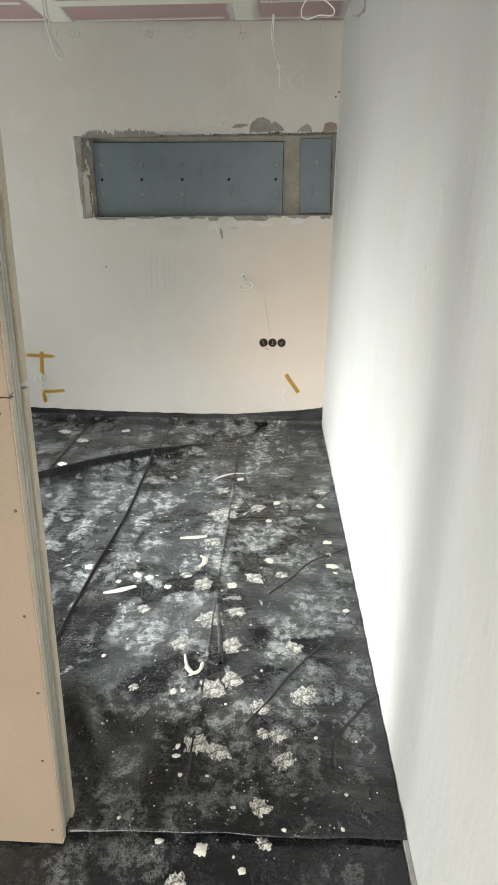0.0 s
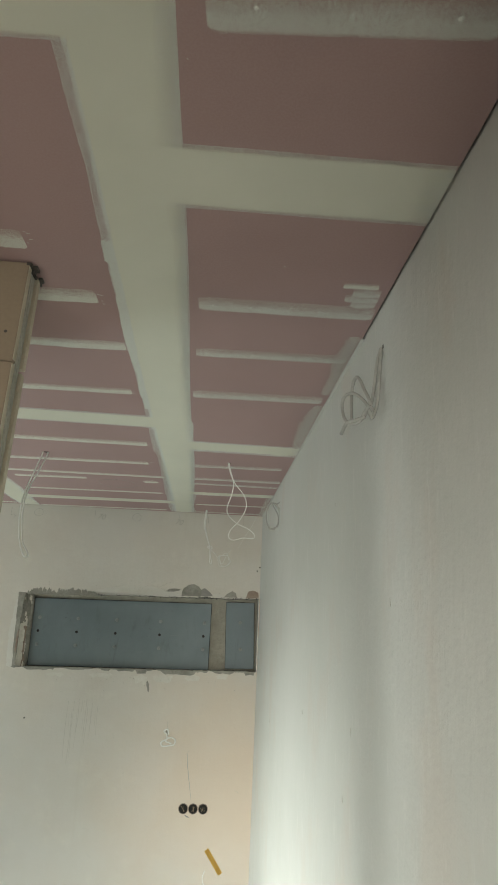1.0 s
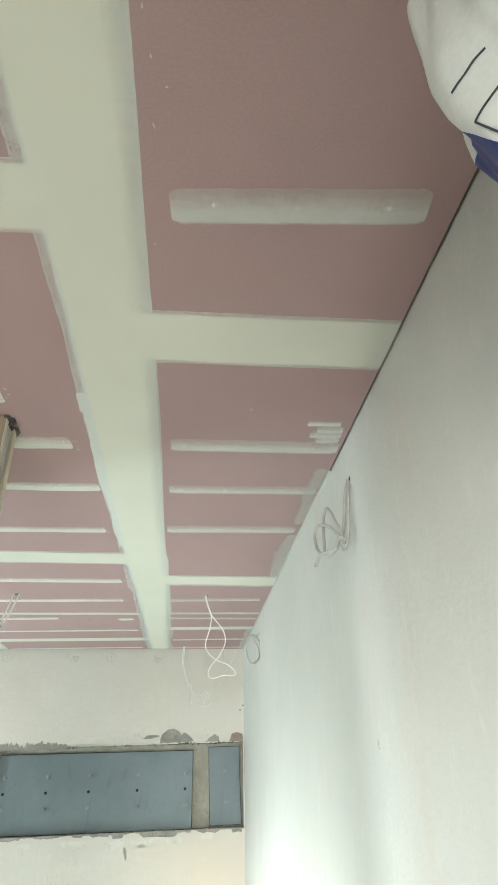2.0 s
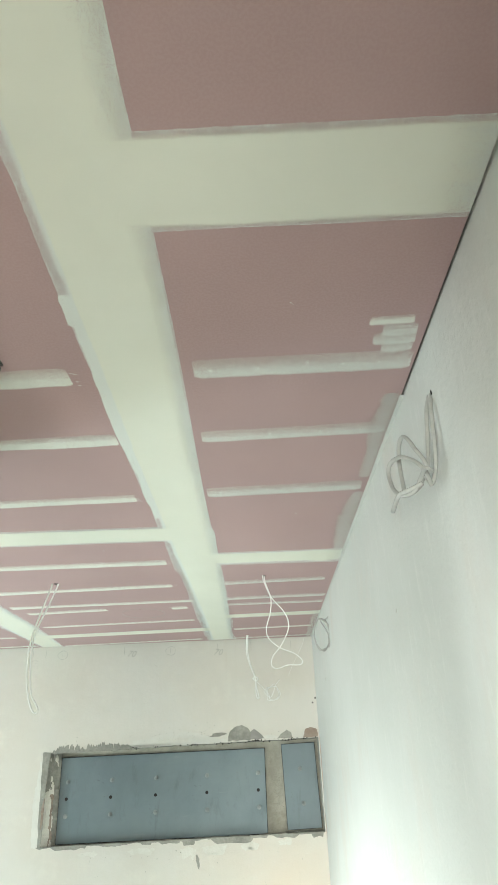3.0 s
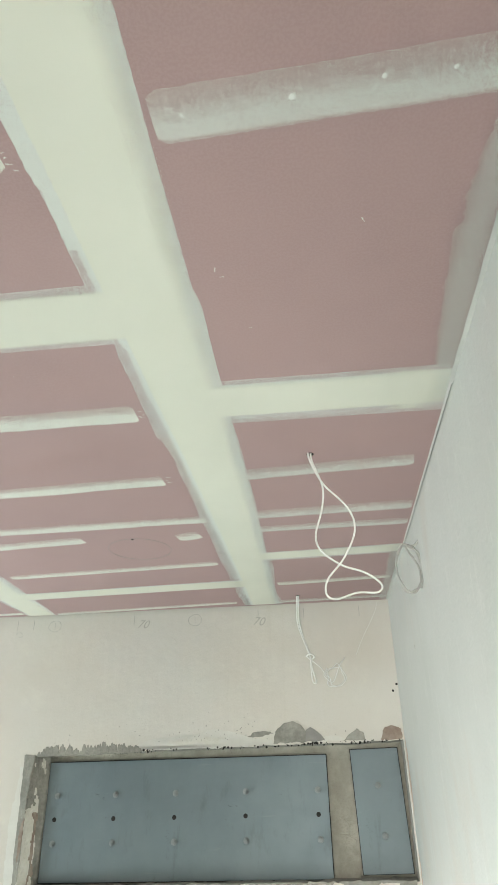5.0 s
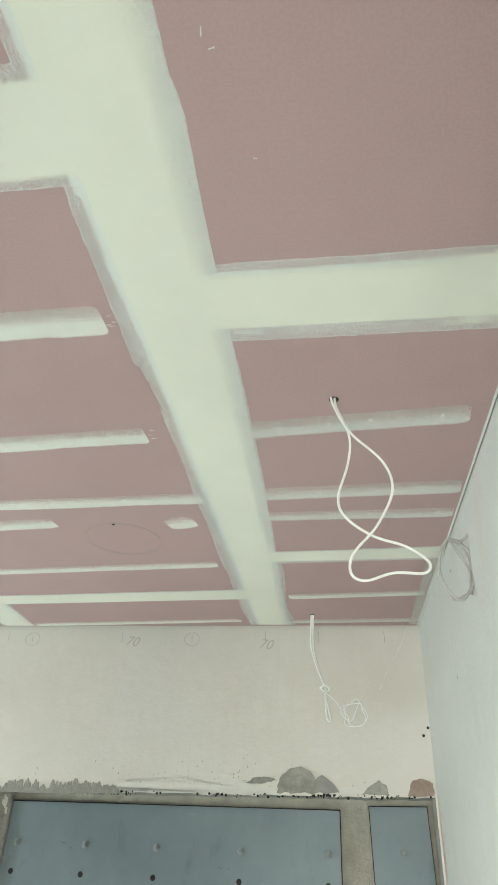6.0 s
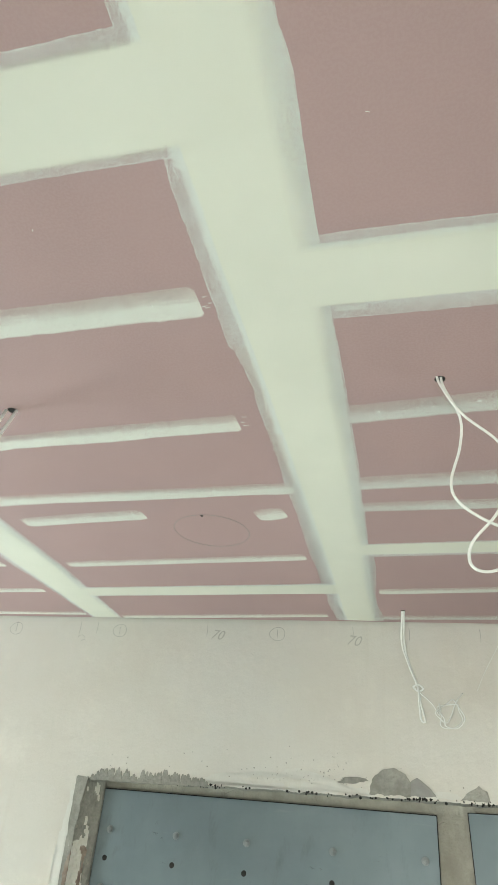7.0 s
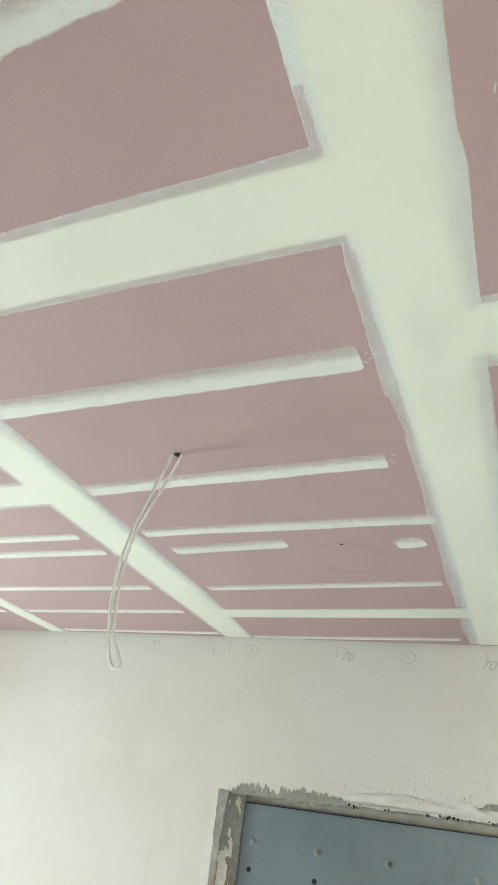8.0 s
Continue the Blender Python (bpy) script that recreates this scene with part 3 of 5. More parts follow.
    joint([(1.5, -0.345, -0.30), (2.05, -0.350, -0.30), (2.7, -0.352, -0.30)], SECOND_AT, 0.00035, 0.006, left=0.007)
    joint([(-2.0, -0.330, -0.153), (1.25, -0.322, -0.142), (2.2, -0.333, -0.152), (2.85, -0.337, -0.158)], SECOND_AT, 0.00035, 0.002, left=0.003)
    joint([(2.82, -0.340, -0.156), (2.88, -0.338, -0.149), (3.4, -0.333, -0.155), (3.9, -0.330, -0.158), (4.6, -0.330, -0.178), (5.235, -0.334, -0.192)], SECOND_AT, 0.00035, 0.002, left=0.007)
    joint([(-2.0, -0.322, -0.150), (1.25, -0.316, -0.141), (2.2, -0.326, -0.150), (2.9, -0.328, -0.154), (3.4, -0.322, -0.154), (4.2, -0.318, -0.168), (5.235, -0.322, -0.190)], LONG_AT, 0.0004, 0.002, left=0.002)
    joint([(1.75, -1.600, -1.388), (3.4, -1.600, -1.386), (4.6, -1.604, -1.388), (5.0, -1.602, -1.415), (5.27, -1.598, -1.432)], THIN_AT, 0.0002, 0.004, left=0.006)
    joint([(1.75, -1.585, -1.400), (4.6, -1.590, -1.400), (5.27, -1.585, -1.44)], SECOND_AT, 0.00035, 0.002, left=0.003)
    joint([(1.75, -1.580, -1.398), (4.6, -1.582, -1.398), (5.27, -1.580, -1.44)], LONG_AT, 0.0004, 0.002)
    joint([(1.75, -2.825, -2.655), (5.30, -2.78, -2.66)], THIN_AT, 0.0002, 0.005, left=0.006)
    joint([(1.75, -2.815, -2.66), (5.30, -2.77, -2.67)], LONG_AT, 0.0004, 0.002)
    # cross joints: first coat, then the cream coat that runs into the long joint
    for x0, x1, y0, y1, w, c, at, slot in ((-0.20, 0.383, 1.264, 1.258, 0.184, 0.180, 0.0, TOP), (-0.20, 0.383, 3.232, 3.238, 0.194, 0.150, -0.012, EDGED_AT), (-0.20, 0.383, 4.440, 4.408, 0.110, 0.092, -0.006, EDGED_AT),
                                           (-1.44, -0.30, 2.866, 2.878, 0.178, 0.158, 0.002, TOP), (-1.44, -0.30, 4.890, 4.815, 0.118, 0.112, 0.0, EDGED_AT), (-1.5, -0.30, 0.92, 0.905, 0.150, 0.145, 0.0, TOP), (-2.72, -1.55, 3.72, 3.695, 0.165, 0.140, 0.0, TOP)):
        cross(x0, x1, y0, y1, w, THIN_AT, 0.0001, ends=0.002, rag=0.004)
        cross(x0 - (0.10 if x1 > 0 else 0.08), x1 + (0.03 if x1 > 0 else 0.10), y0 + at, y1 + at, c, slot, 0.00044, ends=0.002, rag=0.002)
        cross(x0, x1, y0 + at, y1 + at, c * 0.9, SECOND_AT, 0.00028, ends=0.002, rag=0.002)
    # later patches at the ends of the cross joints
    cross(0.215, 0.383, 3.235, 3.238, 0.176, TOP, 0.0005, ends=0.002, rag=0.003)
    cross(-0.145, -0.09, 3.296, 3.298, 0.030, SKIM_AT, 0.0003, rag=0.004)
    # rows of filled screws, right of the long joint
    for x0, x1, y0, y1, w, n in ((-0.10, 0.335, 0.905, 0.872, 0.074, 3), (-0.115, 0.375, 1.765, 1.755, 0.076, 5), (-0.125, 0.372, 2.09, 2.072, 0.066, 4), (-0.145, 0.366, 2.482, 2.462, 0.080, 4),
                                 (-0.17, 0.345, 3.645, 3.612, 0.072, 4), (-0.18, 0.375, 3.972, 3.952, 0.074, 4), (-0.18, 0.375, 4.115, 4.108, 0.060, 4)):
        cross(x0, x1, y0, y1, w, SKIM_AT, 0.0002, rag=0.0045, ends=0.02)
        screws(x0, x1, y0, y1, n, y0)
    cross(-0.16, 0.366, 4.852, 4.806, 0.060, BRIGHT_AT, 0.0002, rag=0.0045, ends=0.02)
    cross(-0.20, 0.375, 5.188, 5.152, 0.058, SKIM_AT, 0.0002, rag=0.0045, ends=0.02)
    # left of it
    for x0, x1, y0, y1, w, n in ((-1.40, -0.53, 1.55, 1.525, 0.076, 3), (-1.40, -0.40, 1.80, 1.775, 0.076, 5), (-1.40, -0.36, 2.11, 2.087, 0.066, 5), (-1.40, -0.385, 2.53, 2.505, 0.062, 5),
                                 (-1.40, -0.388, 3.258, 3.25, 0.076, 5), (-1.385, -0.415, 3.695, 3.65, 0.068, 6), (-1.36, -0.345, 4.012, 3.985, 0.064, 6)):
        cross(x0, x1, y0, y1, w, BRIGHT_AT, 0.0002, rag=0.007, ends=0.012, left=0.003)
        screws(x0, x1, y0, y1, n, y0)
        rnd = random.Random(y1)
        for _ in range(4):
            x, y = x1 + rnd.uniform(0.004, 0.022), y1 + rnd.uniform(-0.5, 0.5) * w
            band((x - rnd.uniform(0.002, 0.008), y), (x + 0.004, y + rnd.uniform(-0.002, 0.002)), rnd.uniform(0.002, 0.006), 0.002, SKIM_AT, 0.0004, rag=0.002, ends=0.006, step=0.003)
    cross(-1.32, -0.855, 4.17, 4.13, 0.070, BRIGHT_AT, 0.0002, rag=0.007, ends=0.03)
    screws(-1.32, -0.855, 4.17, 4.13, 3, 8)
    cross(-0.485, -0.40, 4.158, 4.14, 0.080, BRIGHT_AT, 0.0002, rag=0.008, ends=0.03)
    screws(-0.485, -0.40, 4.158, 4.14, 1, 18)
    cross(-1.36, -0.39, 4.56, 4.495, 0.058, BRIGHT_AT, 0.0002, rag=0.007, ends=0.03)
    screws(-1.36, -0.39, 4.56, 4.495, 6, 9)
    cross(-1.42, -0.40, 5.255, 5.17, 0.052, BRIGHT_AT, 0.0002, rag=0.007, ends=0.03)
    screws(-1.36, -0.40, 5.25, 5.17, 5, 19)
    # beyond the second long joint
    for x0, x1, y0, y1, w in ((-2.66, -1.66, 4.05, 4.02, 0.058), (-2.66, -1.63, 4.19, 4.165, 0.064), (-2.66, -1.645, 4.585, 4.555, 0.058), (-2.65, -1.645, 4.92, 4.87, 0.058), (-2.64, -1.60, 5.25, 5.21, 0.05), (-2.66, -1.63, 3.30, 3.28, 0.07)):
        cross(x0, x1, y0, y1, w, BRIGHT_AT, 0.0002, rag=0.005, ends=0.02)
        screws(x0, x1, y0, y1, 5, y1)
    for x0, x1, y in ((-3.85, -2.82, 4.1), (-3.85, -2.82, 4.6), (-3.85, -2.82, 4.95)):
        cross(x0, x1, y, y - 0.02, 0.06, BRIGHT_AT, 0.0002)
    # small chips and scratches of compound on the bare board
    rnd = random.Random(23)
    for x, y in ((-0.135, 0.42), (-0.13, 0.52), (-0.128, 0.60), (-0.12, 0.66), (-0.10, 0.70), (-0.12, 0.76), (-0.128, 0.99), (-0.105, 2.78), (-0.095, 2.80), (0.16, 2.70), (-0.55, 2.32), (-0.9, 2.36), (-0.62, 3.05), (-1.05, 3.42), (-0.06, 2.95), (0.1, 1.55)):
        a = rnd.uniform(0, 3.1)
        l = rnd.uniform(0.002, 0.008)
        band((x - l * math.cos(a), y - l * math.sin(a)), (x + l * math.cos(a), y + l * math.sin(a)), rnd.uniform(0.0015, 0.004), 0.0015, 2, 0.0005, rag=0.001, ends=0.008, step=0.003)
    # smeared filler along the right wall
    for y0, y1, w0, w1 in ((1.90, 2.02, 0.045, 0.05), (2.00, 2.40, 0.05, 0.042), (2.52, 2.78, 0.05, 0.075), (2.72, 3.14, 0.07, 0.06), (4.35, 5.22, 0.045, 0.05)):
        band((RX - 0.012 - w0 / 2.6, y0), (RX - 0.012 - w1 / 2.6, y1), w0, w1, SMEAR_AT, 0.0004, rag=0.016, ends=0.03, left=0.012)
    cross(0.262, 0.352, 1.615, 1.612, 0.026, BRIGHT_AT, 0.0003, rag=0.006)
    for x0, y, w in ((0.292, 1.645, 0.052), (0.286, 1.676, 0.054), (0.296, 1.706, 0.050)):
        cross(x0, 0.364, y, y - 0.003, w, SKIM_AT, 0.0002, rag=0.016, ends=0.03)
    # caulked edge where the gap to the wall is closed
    for y0, y1, a, b in ((1.905, 3.215, 0.010, -0.002), (3.215, 4.41, 0.008, 0.0028), (4.41, 5.235, 0.012, -0.002)):
        n = max(3, int((y1 - y0) / 0.02))
        rows = []
        for i in range(n + 1):
            y = y0 + (y1 - y0) * i / n
            rows.append([bm.verts.new((RX - a - 0.001 * wobble(y, 71, 14), y, H - 0.0008)), bm.verts.new((RX - b, y, H - 0.0035))])
        for p, q in zip(rows, rows[1:]):
            bm.faces.new((p[0], p[1], q[1], q[0])).material_index = 10
    ob = part("ceiling", bm, (BOARD, FILL, SKIM, FULL, THIN, SMEAR, SECOND, LONG, EDGED, BRIGHT, CAULK))
    tagged(ob, "pink fire-rated plasterboard ceiling with pale filled joints and screws", "ceiling", kind="structure")
    return ob


CEILING = ceiling()

# ---- partition ----
PX, PY0, PY1 = -0.575, 1.617, 1.712
LEAN = 0.012        # the partition stands out of plumb, metres per metre


def partition():
    """A stud partition: boards on both faces, a steel end stud between them, open towards the passage."""
    ob = root("partition_wall", (PX, PY0, 0), "unfinished stud partition with beige boards and a bare steel end stud", "wall", kind="structure")
    inv = Matrix.Translation((-PX, -PY0, 0))
    lean = Matrix(((1, 0, LEAN, 0), (0, 1, 0, 0), (0, 0, 1, 0), (0, 0, 0, 1)))

    def put(o):
        o.data.transform(lean @ inv)
        return o
    joints = (0.0, 1.296, 2.575, H - 0.004)
    for z0, z1 in zip(joints, joints[1:]):
        f = put(box_part("front_board", (LX, PX, PY0, PY0 + 0.024, z0 + 0.002, z1 - 0.0005), BEIGE, ob, bevel=0.0015))
        put(box_part("board_edge", (PX + 0.0003, PX + 0.0012, PY0 + 0.0015, PY0 + 0.0225, z0 + 0.008, z1 - 0.003), EDGE, ob, "pale cut edge of the board"))
        put(box_part("back_board", (LX, PX + 0.004, PY1 - 0.024, PY1, z0 + 0.012, z1 - 0.001), EDGE, ob, bevel=0.0015))
    bm = bmesh.new()
    # ribbed channel: web with two grooves, between the boards
    ya, yb = PY0 + 0.0245, PY1 - 0.0245
    prof = [(PX - 0.045, ya), (PX - 0.004, ya)]
    w = yb - ya
    for t, dx in ((0.02, 0.0), (0.26, 0.0), (0.30, -0.006), (0.40, -0.006), (0.44, 0.0), (0.56, 0.0), (0.60, -0.006), (0.70, -0.006), (0.74, 0.0), (0.98, 0.0)):
        prof.append((PX - 0.004 + dx, ya + w * t))
    prof += [(PX - 0.004, yb), (PX - 0.045, yb)]
    lo = [bm.verts.new((x, y, 0.012)) for x, y in prof]
    hi = [bm.verts.new((x, y, H - 0.006)) for x, y in prof]
    for i in range(len(prof) - 1):
        bm.faces.new((lo[i], lo[i + 1], hi[i + 1], hi[i]))
    put(part("end_stud", bm, ZINC, ob, "ribbed galvanised steel stud"))
    rnd = random.Random(4)
    screw = None
    for z in [0.08 + 0.235 * i for i in range(12)]:
        for x in (PX - 0.022, PX - 0.62):
            if screw is None:
                bm = bmesh.new()
                disc(bm, (0, 0, 0), (0, -1, 0), 0.0045, 0.0012, 10)
                screw = part("screw", bm, SCREW, ob)
                s = screw
            else:
                s = new("screw", screw.data)
                s.parent = ob
            s.location = (x - PX + LEAN * z + rnd.uniform(-0.008, 0.008), 0.0002, z + rnd.uniform(-0.03, 0.03))
    # torn dark scrap at the head of the stud
    bm = bmesh.new()
    for i in range(7):
        t = i / 6
        x, y = PX + 0.004 + 0.012 * math.sin(9 * t), PY0 + 0.01 + 0.085 * t
        quad_box(bm, x - 0.010, x - 0.001 + 0.006 * wobble(t, 5, 6), y - 0.011, y + 0.011, H - 0.009 - 0.006 * abs(wobble(t, 6, 5)), H - 0.004)
    put(part("sealing_strip", bm, SCREW, ob, "frayed dark sealing strip"))
    return ob


partition()


# ---- black sheeting on the floor ----
def sheet_height(x, y, seed):
    """Wrinkles, folds and one thick pleat of the loose sheet."""
    z = 0.004 * noise.noise(Vector((x * 1.7, y * 5.5, seed))) + 0.002 * noise.noise(Vector((x * 5, y * 15, seed + 3)))
    # the pleat that runs askew over the far part
    t = (x + 1.54) / 1.07
    if -0.4 < t < 1.15:
        d = (y - (3.96 + 0.82 * t + 0.03 * math.sin(6 * t))) * 0.79
        fade = min(1.0, max(0.0, (1.12 - t) / 0.5))
        z += 0.075 * fade * math.exp(-(d / 0.030) ** 2) if d > 0 else 0.075 * fade * math.exp(-(d / 0.050) ** 2)
    # fine strained ripples along the right wall
    edge = max(0.0, 1 - (RX - x) / 0.32)
    z += 0.004 * edge * math.sin(y * 42 + 4 * wobble(y, 7, 1.3) + x * 6)
    # rounded swelling at the foot of the partition
    d = (x + 0.66) * 0.86 + (y - 2.04) * 0.51
    along = (x + 0.66) * 0.51 - (y - 2.04) * 0.86
    z += 0.055 * math.exp(-(d / 0.055) ** 2 - (along / 0.22) ** 2)
    return z


def lay_sheet(name, x0, x1, y0, y1, lift, step, seed, label, ragged=0.0, upturn=False):
    bm = bmesh.new()
    nx, ny = int((x1 - x0) / step), int((y1 - y0) / step)
    grid = []
    for j in range(ny + 1):
        row = []
        for i in range(nx + 1):
            x, y = x0 + (x1 - x0) * i / nx, y0 + (y1 - y0) * j / ny
            z = lift + sheet_height(x, y, seed)
            if ragged and j < 3:
                y += ragged * (wobble(x, seed + 5, 1.6) + 0.25 * wobble(x, seed + 6, 9)) + 0.02 * (x + 0.2)
                z += 0.006 * abs(wobble(x, seed + 8, 4)) * (3 - j) / 3
            if upturn:
                y = min(y, far_y(x) - 0.016)
                near = (y1 - y) / 0.10
                if near < 1:
                    z += 0.012 * (1 - near) ** 2
            row.append(bm.verts.new((x, y, z)))
        grid.append(row)
    if upturn:
        for s in (0.25, 0.6, 1.0):
            row = []
            for i in range(nx + 1):
                x = x0 + (x1 - x0) * i / nx
                top = 0.092 + 0.022 * wobble(x, 21, 1.9) + 0.006 * wobble(x, 22, 11) + 0.09 * max(0.0, (x + 0.35) / 0.74) ** 1.3
                row.append(bm.verts.new((x, far_y(x) - 0.006 - 0.012 * (1 - s) - 0.004 * abs(wobble(x, 23, 12)), 0.02 + (top - 0.02) * s)))
            grid.append(row)
    for a, b in zip(grid, grid[1:]):
        for i in range(nx):
            bm.faces.new((a[i], a[i + 1], b[i + 1], b[i]))
    edge = bmesh.ops.extrude_edge_only(bm, edges=[e for e in bm.edges if e.is_boundary and e.verts[0].co.y < y0 + 0.06 and e.verts[1].co.y < y0 + 0.06])
    for v in [g for g in edge["geom"] if isinstance(g, bmesh.types.BMVert)]:
        v.co.z -= 0.004
    ob = part(name, bm, SHEET, None, smooth=True)
    return tagged(ob, label, "plastic sheet")


lay_sheet("floor_sheet", LX, RX - 0.004, 1.664, 5.245, 0.010, 0.018, 2.0, "creased black polythene sheet on the floor, dusty with white footprints", 0.02, True)
lay_sheet("floor_sheet", LX, RX - 0.018, BY, 1.80, -0.006, 0.04, 9.0, "glossy black polythene sheet lying under the next sheet")


tagged(box_part("edge_strip", (RX - 0.014, RX - 0.001, BY, 1.70, -0.04, 0.006), CONCRETE), "grey foam edge strip along the wall foot", "trim", kind="structure")


def grid_z(x, y):
    return 0.010 + sheet_height(x, y, 2.0) if y > 1.67 else -0.006 + sheet_height(x, y, 9.0)


def crease(points, width, height=0.005, material=None):
    """A cut or pressed-in fold line on the sheet."""
    bm = bmesh.new()
    line = smooth_path([(x, y, 0) for x, y in points], 10)
    prev = None
    for i, p in enumerate(line):
        d = (line[min(i + 1, len(line) - 1)] - line[max(i - 1, 0)]).normalized()
        n = Vector((-d.y, d.x, 0)) * width
        z = grid_z(p.x, p.y)
        cur = [bm.verts.new((p.x + n.x, p.y + n.y, z + 0.0008)), bm.verts.new((p.x, p.y, z + height)), bm.verts.new((p.x - n.x, p.y - n.y, z + 0.0008))]
        if prev:
            bm.faces.new((prev[0], prev[1], cur[1], cur[0]))
            bm.faces.new((prev[1], prev[2], cur[2], cur[1]))
        prev = cur
    tagged(part("sheet_fold", bm, material or FOLD, smooth=True), "sharp raised fold in the black sheeting", "fold", "folds in the sheeting")


crease([(-0.265, 1.70), (-0.255, 2.3), (-0.262, 3.0), (-0.258, 3.8), (-0.27, 4.5), (-0.268, 5.15)], 0.006, 0.006, SHEET)
crease([(-0.885, 2.40), (-0.875, 3.0), (-0.85, 3.6), (-0.862, 4.2), (-0.85, 5.1)], 0.010, 0.011)
crease([(-1.515, 3.2), (-1.525, 4.0), (-1.52, 4.6), (-1.525, 5.15)], 0.009, 0.010)
crease([(-0.27, 2.95), (-0.25, 2.75), (-0.215, 2.52), (-0.20, 2.36)], 0.010, 0.009, SHEET)
crease([(-0.02, 2.83), (0.09, 2.97), (0.184, 3.117), (0.38, 3.262)], 0.006)
crease([(0.20, 1.90), (0.209, 1.992), (0.246, 2.053), (0.335, 2.172), (0.382, 2.215)], 0.006)
crease([(-0.088, 2.058), (0.0, 2.19), (0.072, 2.313), (0.215, 2.517)], 0.005)
crease([(0.16, 3.60), (0.29, 3.85), (0.38, 4.0)], 0.005)


def splat(x, y, size, stretch, turn, seed, material, label):
    """A flat dried drop of plaster with a lobed outline."""
    bm = bmesh.new()
    n = 40
    ring, top = [], []
    for k in range(n):
        a = 2 * math.pi * k / n
        r = size * (1 + 0.38 * noise.noise(Vector((1.6 * math.cos(a), 1.6 * math.sin(a), seed))) + 0.30 * noise.noise(Vector((3.4 * math.cos(a), 3.4 * math.sin(a), seed + 5))) + (0.25 if material is TRODDEN else 0.08) * noise.noise(Vector((9 * math.cos(a), 9 * math.sin(a), seed + 7))))
        u, v = r * stretch * math.cos(a), r * math.sin(a)
        px, py = u * math.cos(turn) - v * math.sin(turn), u * math.sin(turn) + v * math.cos(turn)
        ring.append(bm.verts.new((px, py, 0)))
        top.append(bm.verts.new((px * 0.86, py * 0.86, 0.0014 + 0.0008 * noise.noise(Vector((px * 60, py * 60, seed))))))
    mid = bm.verts.new((0, 0, 0.0018))
    for k in range(n):
        bm.faces.new((ring[k], ring[(k + 1) % n], top[(k + 1) % n], top[k]))
        bm.faces.new((top[k], top[(k + 1) % n], mid))
    ob = part("plaster_drop", bm, material, smooth=True)
    ob.location = (x, y, grid_z(x, y) + 0.001)
    return tagged(ob, label, "plaster drop", "plaster drops on the floor")


CLUMPS = [(-0.374, 2.461, 0.037), (-0.167, 2.459, 0.04), (0.089, 2.469, 0.031), (-0.509, 2.213, 0.018), (-0.22, 2.219, 0.041), (-0.152, 2.271, 0.034), (-0.245, 1.966, 0.039), (-0.174, 1.946, 0.032), (0.115, 2.204, 0.041), (-0.042, 2.136, 0.03), (0.021, 2.017, 0.028), (-0.027, 2.022, 0.019), (-0.029, 1.748, 0.029), (-0.249, 1.532, 0.031), (-0.016, 1.65, 0.018), (0.044, 1.921, 0.034), (-0.265, 2.631, 0.053), (-0.156, 2.687, 0.034), (-0.329, 2.892, 0.038), (-0.288, 3.609, 0.071), (-0.095, 3.701, 0.044), (-0.092, 2.959, 0.038), (0.041, 2.994, 0.027), (-0.327, 3.29, 0.039), (-1.467, 4.752, 0.042), (-0.316, 3.93, 0.043), (-0.571, 2.687, 0.027), (-0.233, 3.711, 0.026), (-0.266, 3.078, 0.028), (0.284, 3.949, 0.039), (-0.42, 2.963, 0.024), (-1.66, 4.944, 0.043)]
DROPS = [(-0.359, 2.198, 0.014), (-0.325, 2.207, 0.009), (-0.306, 1.959, 0.009), (-0.305, 1.922, 0.009), (-0.075, 1.571, 0.01), (-0.191, 1.625, 0.017), (-0.312, 1.644, 0.009), (0.23, 1.806, 0.006), (-0.664, 2.378, 0.008), (-0.197, 1.849, 0.005), (-0.283, 1.85, 0.007), (-0.907, 3.012, 0.021), (0.293, 3.087, 0.022), (0.277, 3.744, 0.02), (0.018, 3.774, 0.022), (0.286, 3.311, 0.02), (-0.021, 3.12, 0.02), (-0.191, 2.888, 0.022), (-0.593, 2.933, 0.019), (-0.654, 2.953, 0.019), (-0.491, 2.861, 0.017), (-0.028, 3.541, 0.016), (-1.465, 4.288, 0.029), (-0.22, 4.111, 0.02), (-0.065, 4.973, 0.015), (0.304, 3.031, 0.009), (0.325, 2.723, 0.012), (0.286, 3.2, 0.011), (-0.732, 2.895, 0.012), (-1.187, 4.999, 0.029)]
for i, (x, y, s) in enumerate(CLUMPS):
    splat(x, y, s, 1.0 + 0.35 * ((i * 37) % 10) / 10, i * 1.3, i * 3.7, TRODDEN, "mottled footprint of white plaster on black sheeting")
for i, (x, y, s) in enumerate(DROPS):
    splat(x, y, s, 1.0 + 0.5 * ((i * 53) % 10) / 10, i * 2.1, i * 5.3, BLOB, "dried white plaster drop on black sheeting")


